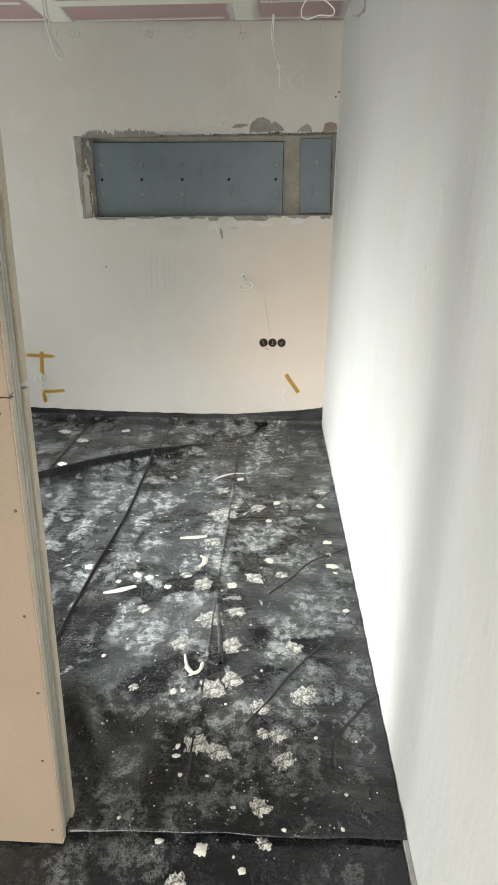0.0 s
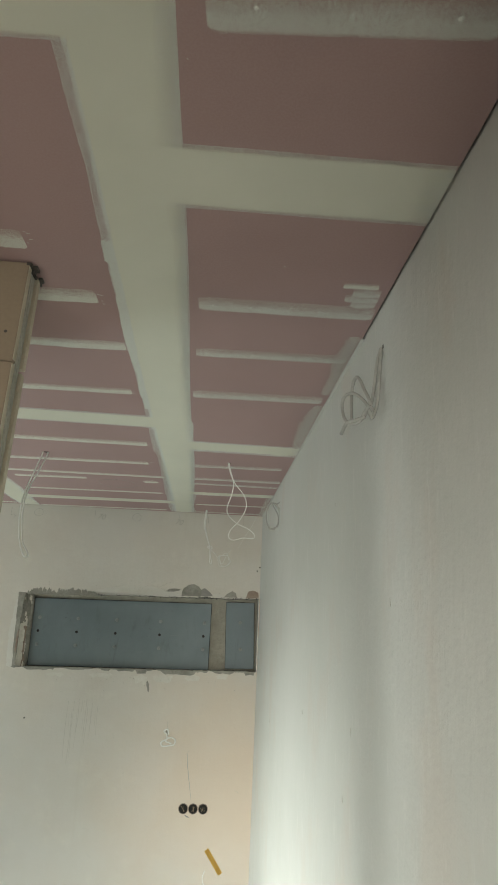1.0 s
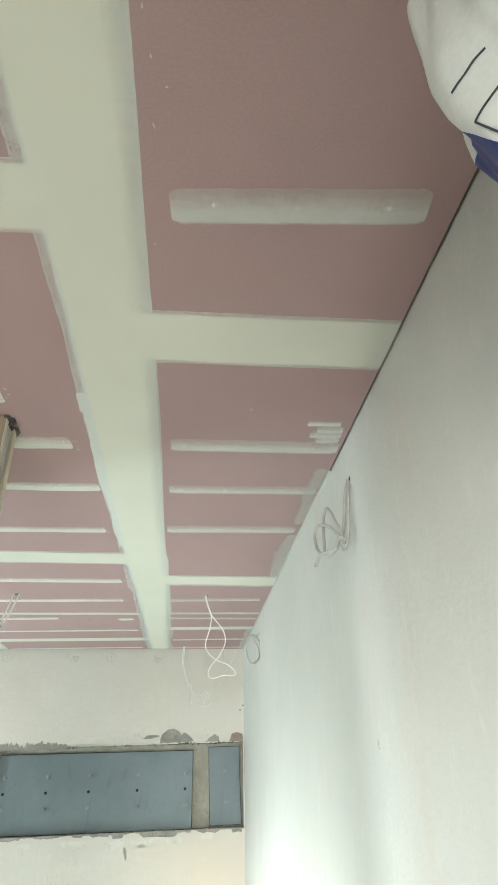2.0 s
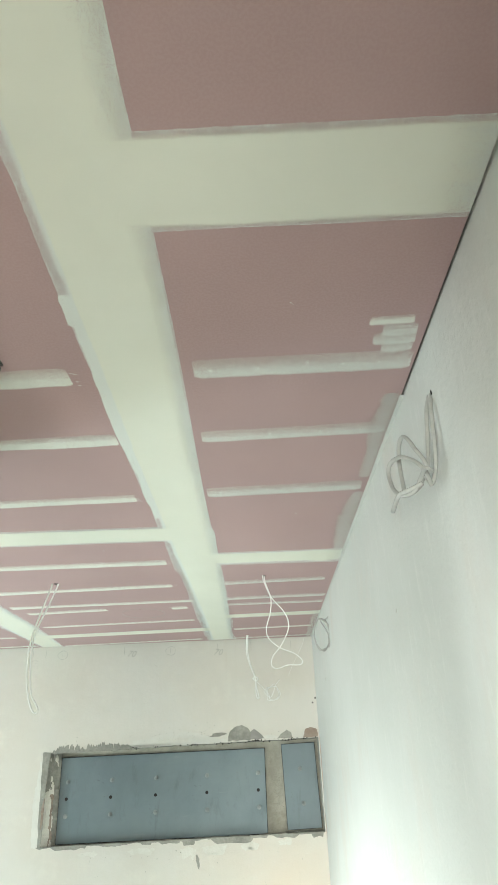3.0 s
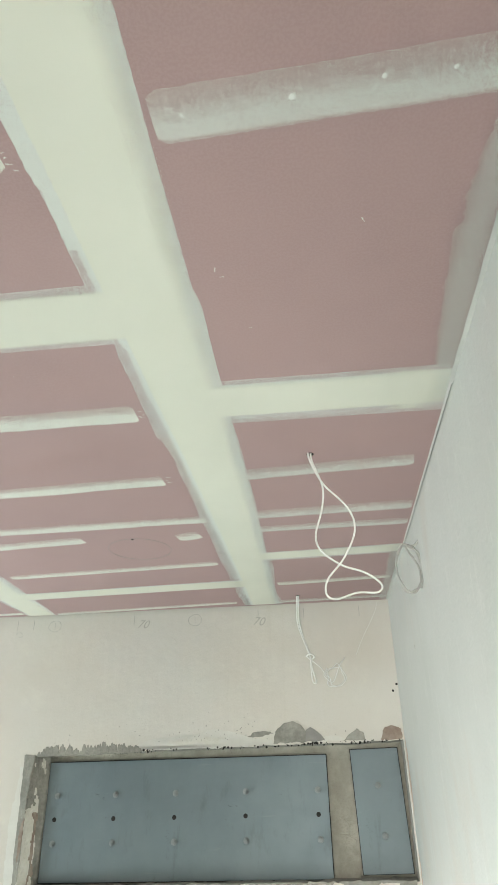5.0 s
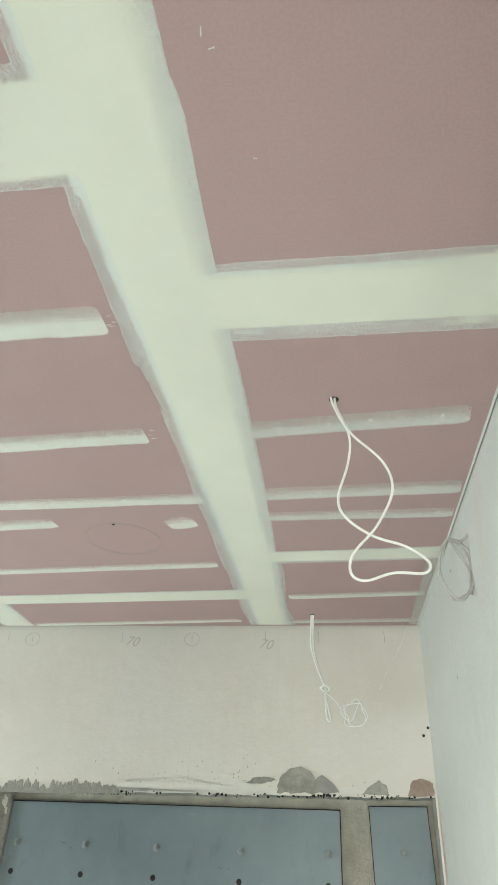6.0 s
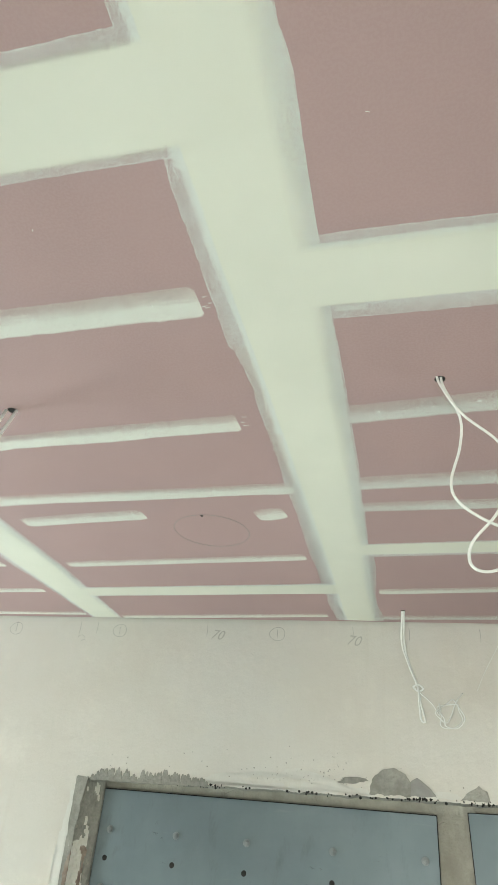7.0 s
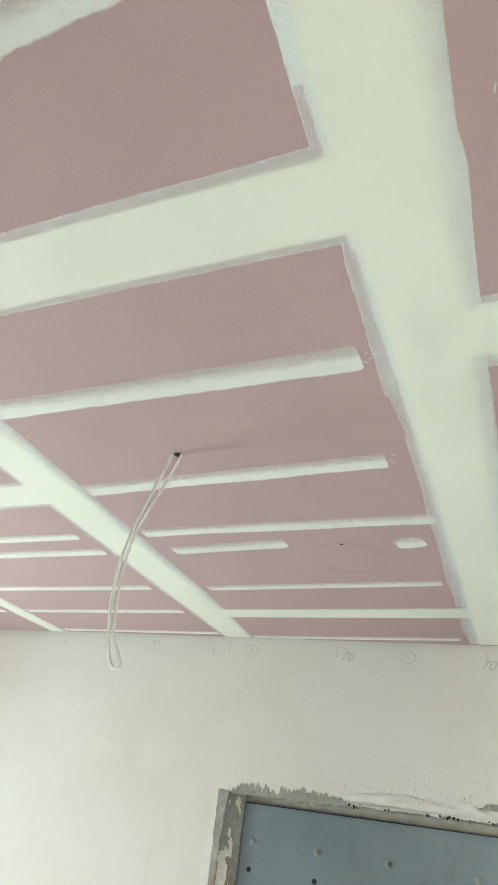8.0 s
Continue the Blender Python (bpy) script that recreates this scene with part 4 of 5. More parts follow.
def hooked_drop(points, width):
    """A plaster smear in the form of a bent stroke."""
    bm = bmesh.new()
    line = smooth_path([(x, y, 0) for x, y in points], 6)
    rows = []
    for i, p in enumerate(line):
        d = (line[min(i + 1, len(line) - 1)] - line[max(i - 1, 0)]).normalized()
        n = Vector((-d.y, d.x, 0)) * width * (0.6 + 0.5 * math.sin(math.pi * (i + 1) / (len(line) + 1)) + 0.3 * wobble(i, 31, 0.4))
        z = grid_z(p.x, p.y) + 0.001
        rows.append([bm.verts.new((p.x + n.x, p.y + n.y, z)), bm.verts.new((p.x + n.x * 0.4, p.y + n.y * 0.4, z + 0.003)), bm.verts.new((p.x - n.x * 0.4, p.y - n.y * 0.4, z + 0.003)), bm.verts.new((p.x - n.x, p.y - n.y, z))])
    for a, b in zip(rows, rows[1:]):
        for k in range(3):
            bm.faces.new((a[k], a[k + 1], b[k + 1], b[k]))
    tagged(part("plaster_smear", bm, BLOB, smooth=True), "bent smear of dried white plaster on black sheeting", "plaster smear", "plaster drops on the floor")


hooked_drop([(-0.345, 2.40), (-0.325, 2.33), (-0.30, 2.30), (-0.275, 2.32), (-0.27, 2.36)], 0.008)
hooked_drop([(-0.37, 3.14), (-0.345, 3.12), (-0.345, 3.07), (-0.37, 3.03)], 0.012)
hooked_drop([(-0.40, 4.08), (-0.36, 4.14), (-0.28, 4.20), (-0.20, 4.21)], 0.010)
hooked_drop([(-0.50, 3.32), (-0.43, 3.33), (-0.36, 3.35)], 0.014)
hooked_drop([(-0.78, 2.80), (-0.72, 2.82), (-0.64, 2.86)], 0.014)


def crumbs():
    """Fine plaster crumbs, too many to count."""
    bm = bmesh.new()
    rnd = random.Random(11)
    for _ in range(1500):
        x, y = rnd.gauss(-0.25, 0.38), rnd.uniform(1.6, 5.1)
        if not (-2.2 < x < 0.37) or (x < -0.56 and y < 1.75):
            continue
        s = rnd.uniform(0.001, 0.003) if rnd.random() < 0.93 else rnd.uniform(0.004, 0.008)
        z = grid_z(x, y)
        v = [bm.verts.new((x + s * math.cos(a + x * 9) * rnd.uniform(0.6, 1.3), y + s * math.sin(a + x * 9) * rnd.uniform(0.6, 1.3), z + 0.0005)) for a in (0, 1.26, 2.51, 3.77, 5.03)]
        t = bm.verts.new((x, y, z + 0.0025 + s * 0.2))
        for k in range(5):
            bm.faces.new((v[k], v[(k + 1) % 5], t))
    tagged(part("plaster_crumbs", bm, BLOB), "scattered crumbs of white plaster on the sheeting", "crumbs", kind="stuff")


crumbs()


# ---- steel plates in the recess ----
PLATE_Y = 5.350


def plate_mesh(corners, holes, thick=0.010):
    """A plate with its four corners given as (x, z); round holes are set into it as dark plugs of their own."""
    bm = bmesh.new()
    front = [bm.verts.new((x, PLATE_Y, z)) for x, z in corners]
    back = [bm.verts.new((x, PLATE_Y + thick, z)) for x, z in corners]
    bm.faces.new(front)
    bm.faces.new(back[::-1])
    for i in range(4):
        bm.faces.new((front[i], front[(i + 1) % 4], back[(i + 1) % 4], back[i]))
    bmesh.ops.bevel(bm, geom=bm.edges[:], offset=0.0016, segments=2, affect="EDGES")
    return bm


def hex_bolt(ob, x, z, turn):
    bm = bmesh.new()
    disc(bm, (0, 0, 0), (0, -1, 0), 0.0145, 0.002, 18, dome=0.93)
    n = [(0.0105 * math.cos(turn + math.pi * k / 3), 0.0105 * math.sin(turn + math.pi * k / 3)) for k in range(6)]
    lo = [bm.verts.new((a, -0.003, b)) for a, b in n]
    hi = [bm.verts.new((a * 0.97, -0.012, b * 0.97)) for a, b in n]
    for k in range(6):
        bm.faces.new((lo[k], lo[(k + 1) % 6], hi[(k + 1) % 6], hi[k]))
    bm.faces.new(hi)
    disc(bm, (0, -0.012, 0), (0, -1, 0), 0.0065, 0.006, 12, dome=0.85)
    b = part("bolt", bm, BOLT, ob, "zinc hexagon bolt with washer")
    b.location = (x, -0.0004, z)
    return b


def open_hole(ob, x, z):
    bm = bmesh.new()
    r = [(math.cos(2 * math.pi * k / 16), math.sin(2 * math.pi * k / 16)) for k in range(16)]
    rim = [bm.verts.new((0.0105 * a, -0.0006, 0.0105 * b)) for a, b in r]
    lip = [bm.verts.new((0.0088 * a, -0.0004, 0.0088 * b)) for a, b in r]
    deep = [bm.verts.new((0.0086 * a, -0.0002, 0.0086 * b)) for a, b in r]
    for k in range(16):
        bm.faces.new((rim[k], rim[(k + 1) % 16], lip[(k + 1) % 16], lip[k]))
        bm.faces.new((lip[k], lip[(k + 1) % 16], deep[(k + 1) % 16], deep[k]))
    bm.faces.new(deep)
    h = part("bolt_hole", bm, BLACK, ob, "dark drilled hole")
    h.location = (x, -0.0004, z)


def plates():
    big = root("steel_plate", (-0.70, PLATE_Y, 1.87), "large blue-grey steel plate bolted into the wall recess", "steel plate", "steel plates in the recess")
    inv = Matrix.Translation((0.70, -PLATE_Y, -1.87))
    o = part("plate", plate_mesh(((-1.388, 2.117), (0.012, 2.133), (0.013, 1.632), (-1.380, 1.613)), ()), STEEL, big)
    o.data.transform(inv)
    # slightly larger black sheet paints the shade in the gap round the plate
    o = part("gap_shade", plate_mesh(((-1.3915, 2.1205), (0.0155, 2.1365), (0.0165, 1.6285), (-1.3835, 1.6095)), (), 0.006), BLACK, big, "black strip painting the shade in the gap round the plate")
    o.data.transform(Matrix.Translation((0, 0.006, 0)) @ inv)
    for i, x in enumerate((-1.334, -1.035, -0.733, -0.386, -0.039)):
        z = 1.869 + 0.0105 * (x + 1.334) - 1.87
        hex_bolt(big, x + 0.702, z + 0.101, 0.3 + i)
        hex_bolt(big, x + 0.703, z - 0.100, 1.0 + i * 0.7)
        open_hole(big, x + 0.70, z)
    small = root("steel_plate", (0.25, PLATE_Y, 1.91), "narrow blue-grey steel plate bolted into the wall recess", "steel plate", "steel plates in the recess")
    o = part("plate", plate_mesh(((0.131, 2.152), (0.358, 2.158), (0.372, 1.654), (0.148, 1.648)), ()), STEEL, small)
    o.data.transform(Matrix.Translation((-0.25, -PLATE_Y, -1.91)))
    # the narrow plate's gap gets its shade painted black as well
    o = part("gap_shade", plate_mesh(((0.128, 2.155), (0.361, 2.161), (0.375, 1.651), (0.145, 1.645)), (), 0.006), BLACK, small, "black strip painting the shade in the gap round the plate")
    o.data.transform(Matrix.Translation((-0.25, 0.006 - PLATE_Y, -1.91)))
    hex_bolt(small, 0.0, 2.0 - 1.91, 0.2)
    hex_bolt(small, 0.011, 1.796 - 1.91, 0.9)


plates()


# ---- broken left reveal of the recess ----
def reveal_crust():
    """Rough mortar, chipped plaster and a streak of brick on the slanting left reveal."""
    bm = bmesh.new()
    nz, ns = 150, 22
    grid = []
    for j in range(nz + 1):
        t = j / nz
        z = 1.604 + 0.546 * t
        x0 = -1.456 - 0.036 * t + 0.005 * wobble(z, 81, 14) + 0.003 * wobble(z, 82, 60)
        x1 = -1.386 - 0.008 * t
        row = []
        for i in range(ns + 1):
            u = i / ns
            x = x0 + (x1 - x0) * u
            y = (far_y(x0) - 0.003) * (1 - u) + (PLATE_Y + 0.006) * u
            rough = 0.006 * noise.noise(Vector((u * 5, z * 24, 3.0))) + 0.003 * noise.noise(Vector((u * 16, z * 80, 7.0)))
            row.append(bm.verts.new((x + rough * 0.8, y - rough * 0.6 * (0.2 if i == 0 else 1.0), z)))
        grid.append(row)
    for j in range(nz):
        z = 1.604 + 0.546 * j / nz
        for i in range(ns):
            u = i / ns
            n = noise.noise(Vector((u * 3.2, z * 13, 1.7))) + 0.4 * noise.noise(Vector((u * 9, z * 40, 2.7)))
            slot = 0
            if z < 1.93 + 0.08 * n and u < 0.62 + 0.25 * n:
                slot = 1
            if z < 1.90 and 0.48 < u + 0.22 * n < 0.66:
                slot = 2
            if n > 0.42 and z > 1.9:
                slot = 1
            bm.faces.new((grid[j][i], grid[j][i + 1], grid[j + 1][i + 1], grid[j + 1][i])).material_index = slot
    part("reveal_crust", bm, (MORTAR, CHIP, BRICK), WALL, "rough mortar and chipped plaster with a streak of brick")


reveal_crust()


# ---- mortar, brick and scars round the recess ----
def patch(name, outline, material, lift, label, seed=1.0, rag=0.006, parent=WALL):
    """A thin irregular coat on the far wall, from a coarse outline in (x, z)."""
    bm = bmesh.new()
    fine = []
    for i in range(len(outline)):
        a, b = Vector(outline[i]), Vector(outline[(i + 1) % len(outline)])
        steps = max(2, int((b - a).length / 0.008))
        for s in range(steps):
            p = a + (b - a) * s / steps
            k = len(fine)
            p += Vector((noise.noise(Vector((p.x * 38, p.y * 38, seed))), noise.noise(Vector((p.x * 38, p.y * 38, seed + 9))))) * rag
            p += Vector((noise.noise(Vector((p.x * 110, p.y * 110, seed))), noise.noise(Vector((p.x * 110, p.y * 110, seed + 9))))) * rag * 0.5
            fine.append(p)
    ring = [bm.verts.new((p.x, far_y(p.x) + 0.001, p.y)) for p in fine]
    top = [bm.verts.new((p.x, far_y(p.x) - lift, p.y)) for p in fine]
    for i in range(len(fine)):
        bm.faces.new((ring[i], ring[(i + 1) % len(fine)], top[(i + 1) % len(fine)], top[i]))
    bm.faces.new(top)
    bmesh.ops.triangulate(bm, faces=[f for f in bm.faces if len(f.verts) > 4])
    return part(name, bm, material, parent, label)


# toothed trowel marks over the upper left corner
def comb_marks():
    """Mortar drawn up by a notched trowel: a band with tapering teeth."""
    bm = bmesh.new()
    rr = random.Random(8)

    def flat(poly, lift):
        lo = [bm.verts.new((x, far_y(x) + 0.001, z)) for x, z in poly]
        hi = [bm.verts.new((x, far_y(x) - lift, z)) for x, z in poly]
        for i in range(len(poly)):
            bm.faces.new((lo[i], lo[(i + 1) % len(poly)], hi[(i + 1) % len(poly)], hi[i]))
        bm.faces.new(hi)
    for i in range(44):
        x = -1.43 + i * 0.0122 + rr.uniform(-0.003, 0.003)
        base = niche_z(x, 2.146)
        env = 0.014 + 0.036 * min(1.0, (x + 1.44) / 0.06) * (0.45 if -1.25 < x < -1.20 else 1.0) * (0.5 if x > -0.98 else 1.0)
        h = env * rr.uniform(0.55, 1.1)
        w = rr.uniform(0.006, 0.010)
        flat([(x - w * 1.1, base), (x + w * 1.1, base), (x + w, base + h * 0.45), (x + w * 0.8, base + h * 0.8), (x + w * 0.3, base + h), (x - w * 0.4, base + h * 0.93), (x - w * 0.75, base + h * 0.7), (x - w, base + h * 0.4)], 0.0020 + 0.0004 * (i % 3))
        if rr.random() < 0.85:
            flat([(x - 0.0085, base - 0.003), (x + 0.0085, base - 0.003), (x + 0.0085, base + h * rr.uniform(0.2, 0.5)), (x - 0.0085, base + h * rr.uniform(0.2, 0.5))], 0.0014 + 0.0003 * (i % 2))
    part("mortar_patch", bm, MORTAR, WALL, "grey mortar dragged upward by a notched trowel")


comb_marks()
patch("mortar_patch", [(-0.235, 2.183), (-0.225, 2.235), (-0.185, 2.268), (-0.14, 2.278), (-0.095, 2.262), (-0.075, 2.23), (-0.08, 2.186)], MORTAR, 0.006, "round lump of grey mortar", 3.0)
patch("bare_patch", [(-0.085, 2.187), (-0.078, 2.235), (-0.05, 2.25), (-0.01, 2.225), (0.015, 2.19)], CONCRETE, 0.003, "scraped pale plaster", 4.0)
patch("mortar_patch", [(-0.36, 2.213), (-0.33, 2.235), (-0.27, 2.238), (-0.235, 2.225), (-0.28, 2.214)], MORTAR, 0.002, "", 5.0, 0.008)
patch("mortar_patch", [(0.10, 2.188), (0.13, 2.215), (0.17, 2.238), (0.20, 2.225), (0.205, 2.19)], MORTAR, 0.003, "", 6.0)
patch("bare_patch", [(0.28, 2.188), (0.30, 2.24), (0.34, 2.252), (0.383, 2.235), (0.38, 2.19)], BRICK, 0.003, "reddish bare brick in the corner", 7.0)
for i, (x, w, h) in enumerate(((-1.30, 0.20, 0.02), (-1.0, 0.16, 0.014), (-0.62, 0.15, 0.018), (-0.50, 0.09, 0.03), (-0.22, 0.30, 0.036), (0.12, 0.16, 0.02), (0.33, 0.08, 0.03))):
    z = niche_z(x, 1.604)
    patch("mortar_patch", [(x - w / 2, z), (x - w * 0.3, z - h), (x + w * 0.1, z - h * 0.8), (x + w * 0.42, z - h * 0.9), (x + w / 2, z)], MORTAR, 0.0025, "", 10.0 + i, 0.007)
patch("mortar_patch", [(-0.452, 1.535), (-0.447, 1.515), (-0.432, 1.46), (-0.424, 1.458), (-0.428, 1.52), (-0.440, 1.54)], MORTAR, 0.002, "drip of grey mortar", 21.0, 0.006)
patch("mortar_patch", [(-1.475, 1.60), (-1.487, 1.75), (-1.495, 2.0), (-1.505, 2.152), (-1.45, 2.155), (-1.462, 2.0), (-1.458, 1.8), (-1.455, 1.60)], MORTAR, 0.0028, "narrow grey mortar edge of the recess", 22.0, 0.006)
patch("bare_patch", [(-1.470, 1.70), (-1.475, 1.84), (-1.462, 1.88), (-1.458, 1.74)], BRICK, 0.0045, "strip of bare red brick", 23.0, 0.005)

for i, (x, z, w, h) in enumerate(((-0.50, 1.565, 0.10, 0.05), (-0.33, 1.575, 0.16, 0.035), (-0.10, 1.585, 0.12, 0.03), (0.12, 1.60, 0.10, 0.03), (-0.80, 1.575, 0.18, 0.025), (-1.15, 1.565, 0.14, 0.02), (-0.62, 2.205, 0.30, 0.02), (-0.2, 2.215, 0.10, 0.02))):
    patch("bare_patch", [(x - w / 2, z), (x - w * 0.3, z - h), (x + w * 0.05, z - h * 0.5), (x + w * 0.35, z - h * 1.1), (x + w / 2, z + h * 0.2), (x, z + h * 0.4)], CHIP, 0.0012, "chipped white plaster" if i == 0 else "", 40.0 + i, 0.014)

patch("bare_patch", [(-0.93, 2.168), (-0.90, 2.20), (-0.80, 2.212), (-0.70, 2.232), (-0.60, 2.228), (-0.52, 2.256), (-0.44, 2.238), (-0.36, 2.206), (-0.24, 2.196), (-0.235, 2.180), (-0.5, 2.172)], SKIMMED, 0.0006, "", 52.0, 0.016)
patch("bare_patch", [(-0.02, 2.187), (0.03, 2.215), (0.09, 2.206), (0.11, 2.190)], SKIMMED, 0.0006, "", 53.0, 0.012)
patch("bare_patch", [(-1.52, 1.60), (-1.535, 1.85), (-1.515, 2.10), (-1.500, 2.10), (-1.490, 1.85), (-1.475, 1.60)], SKIMMED, 0.0006, "", 54.0, 0.010)
rr = random.Random(41)
for i in range(17):
    x = -1.44 + 0.108 * i + rr.uniform(-0.03, 0.03)
    w, h = rr.uniform(0.07, 0.15), rr.uniform(0.006, 0.022)
    z = niche_z(x, 1.606)
    patch("mortar_patch", [(x - w / 2, z), (x - w * 0.3, z - h), (x, z - h * rr.uniform(0.2, 1.2)), (x + w * 0.35, z - h), (min(x + w / 2, 0.38), z)], MORTAR, 0.0030 + 0.0001 * i, "", 60.0 + i, 0.006)

# black pits along the upper edge of the recess
rnd = random.Random(5)
bm = bmesh.new()
for i in range(130):
    x = rnd.choice((rnd.gauss(-0.88, 0.09), rnd.gauss(-0.42, 0.16), rnd.gauss(-0.05, 0.05), rnd.gauss(0.22, 0.10)))
    if not -1.4 < x < 0.37:
        continue
    z = niche_z(x, 2.150) + rnd.gauss(-0.001, 0.0035)
    disc(bm, (x, far_y(x) - 0.0006, z), (0, -1, 0), rnd.uniform(0.0015, 0.0058), 0.0004 + 0.00001 * i, rnd.randint(5, 8), dome=0.8)
part("edge_pits", bm, BLACK, WALL, "row of dark pits along the recess edge")
bm = bmesh.new()
for i in range(110):
    x = rnd.choice((rnd.gauss(-0.60, 0.12), rnd.gauss(-0.35, 0.10), rnd.uniform(-1.45, 0.36)))
    z = 2.20 + abs(rnd.gauss(0, 0.05)) if rnd.random() < 0.7 else 1.57 - abs(rnd.gauss(0, 0.05))
    s = rnd.uniform(0.0008, 0.0022)
    if x < RX - 0.02:
        quad_box(bm, x - s, x + s, far_y(x) - 0.0012, far_y(x) + 0.002, z - s * rnd.uniform(0.6, 1.8), z + s)
part("mortar_specks", bm, MORTAR, WALL, "spattered grey specks")


# ---- sockets, tape and wires on the far wall ----
def socket_box(x, z, seed):
    ob = root("socket_box", (x, far_y(x), z), "round empty wall box with wire ends, sunk into cream plaster", "wall box", "row of wall boxes")
    bm = bmesh.new()
    r = [(math.cos(2 * math.pi * k / 24), math.sin(2 * math.pi * k / 24)) for k in range(24)]
    rings = [[bm.verts.new((q * a, y, q * b)) for a, b in r] for q, y in ((0.036, -0.0005), (0.0335, -0.003), (0.031, -0.0015), (0.0305, 0.0))]
    for p, q in zip(rings, rings[1:]):
        for k in range(24):
            bm.faces.new((p[k], p[(k + 1) % 24], q[(k + 1) % 24], q[k]))
    part("rim", bm, BRICK, ob, "dusty brown rim")
    bm = bmesh.new()
    disc(bm, (0, -0.0012, 0), (0, -1, 0), 0.031, 0.0006, 24, dome=0.98)
    part("cavity", bm, BLACK, ob, "dark inside of the box")
    bm = bmesh.new()
    rr = random.Random(seed)
    for i in range(3):
        a = rr.uniform(0, 6.28)
        tube(bm, [(0.018 * math.cos(a), -0.002, 0.018 * math.sin(a)), (0.006 * rr.uniform(-1, 1), -0.012, 0.01 * rr.uniform(-1, 1)), (-0.02 * math.cos(a + 0.5), -0.006, -0.02 * math.sin(a))], 0.0013, 6, 4)
    part("wire_ends", bm, BEIGE, ob, "curled dusty wire ends", True)


for i, x in enumerate((-0.106, -0.035, 0.037)):
    socket_box(x, 0.686 + 0.001 * i, i)


def tape_strip(x, z, length, width, turn, label):
    bm = bmesh.new()
    n = 16
    rows = []
    for i in range(n + 1):
        u = -length / 2 + length * i / n
        rag = 0.003 * wobble(i, 3, 1.7) if i in (0, n) else 0
        lift = 0.0015 + 0.0012 * abs(wobble(u, turn, 30))
        rows.append([bm.verts.new((u + rag, -lift, -width / 2)), bm.verts.new((u - rag, -lift - 0.0006, 0)), bm.verts.new((u + rag * 2, -lift, width / 2))])
    for a, b in zip(rows, rows[1:]):
        for k in range(2):
            bm.faces.new((a[k], a[k + 1], b[k + 1], b[k]))
    bmesh.ops.solidify(bm, geom=bm.faces[:], thickness=0.0006)
    ob = part("masking_tape", bm, TAPE)
    ob.matrix_basis = Matrix.Translation((x, far_y(x), z)) @ Matrix.Rotation(turn, 4, "Y")
    return tagged(ob, label, "tape", "tape strips on the wall")


tape_strip(0.132, 0.358, 0.185, 0.034, radians(54), "short slanting strip of yellow masking tape on plaster")
tape_strip(-1.92, 0.537, 0.255, 0.030, radians(1), "level strip of yellow masking tape on plaster")
tape_strip(-1.925, 0.475, 0.20, 0.034, radians(95), "upright strip of yellow masking tape on plaster")
tape_strip(-1.85, 0.240, 0.185, 0.028, radians(-4), "level strip of yellow masking tape over a cable")
tape_strip(-1.935, 0.195, 0.11, 0.032, radians(82), "torn upright strip of yellow masking tape")


def cable(name, paths, radius, label, flat=0.6, group="loose cables", material=CABLE, sides=8):
    ob = root(name, paths[0][0], label, "cable", group)
    for p in paths:
        bm = bmesh.new()
        tube(bm, [Vector(q) - Vector(paths[0][0]) for q in p], radius, sides, 8, flat)
        part("strand", bm, material, ob, smooth=True)
    return ob


fy = far_y(-1.95)
cable("cable_ring", [[(-1.93, fy - 0.01, 0.40), (-1.975, fy - 0.03, 0.375), (-1.99, fy - 0.03, 0.33), (-1.95, fy - 0.03, 0.30), (-1.905, fy - 0.03, 0.325), (-1.91, fy - 0.025, 0.375), (-1.94, fy - 0.02, 0.38), (-1.935, fy - 0.02, 0.28), (-1.94, fy - 0.01, 0.22)]], 0.004, "small ring of white cable taped to the wall", 1.0)
fy = far_y(-0.25)
cable("cable_tuft", [[(-0.265, fy + 0.002, 1.175), (-0.262, fy - 0.03, 1.15), (-0.300, fy - 0.035, 1.125), (-0.290, fy - 0.035, 1.100), (-0.24, fy - 0.035, 1.105), (-0.205, fy - 0.035, 1.115), (-0.200, fy - 0.035, 1.145), (-0.235, fy - 0.035, 1.160), (-0.27, fy - 0.025, 1.135), (-0.225, fy - 0.04, 1.12)], [(-0.265, fy + 0.002, 1.175), (-0.285, fy - 0.025, 1.20), (-0.26, fy - 0.035, 1.215), (-0.25, fy - 0.03, 1.18)]], 0.0058, "knotted white cable end coming out of plaster", 1.0)
cable("cable_end", [[(0.075, far_y(0) + 0.002, 0.30), (0.06, far_y(0) - 0.02, 0.26), (0.075, far_y(0) - 0.015, 0.21)]], 0.003, "short thin white cable end under tape", 1.0)

# chase scar above the wall boxes
patch("plaster_scar", [(-0.106, 1.055), (-0.101, 1.052), (-0.092, 0.97), (-0.0815, 0.90), (-0.0525, 0.745), (-0.0545, 0.745), (-0.0835, 0.89), (-0.097, 0.97)], FAINT, 0.0008, "narrow scratched scar in the plaster", 31.0, 0.003)
patch("plaster_scar", [(-0.10, 0.648), (-0.07, 0.640), (-0.055, 0.628), (-0.085, 0.634)], CONCRETE, 0.0015, "", 33.0, 0.004)
patch("plaster_scar", [(-0.275, 1.20), (-0.262, 1.205), (-0.255, 1.165), (-0.268, 1.16)], MORTAR, 0.001, "small hole for a cable", 35.0, 0.004)
bm = bmesh.new()
disc(bm, (-1.332, far_y(-1.332), 1.248), (0, -1, 0), 0.006, 0.0008, 10)
disc(bm, (0.383, far_y(0.37), 2.435), (0, -1, 0), 0.007, 0.0008, 8)
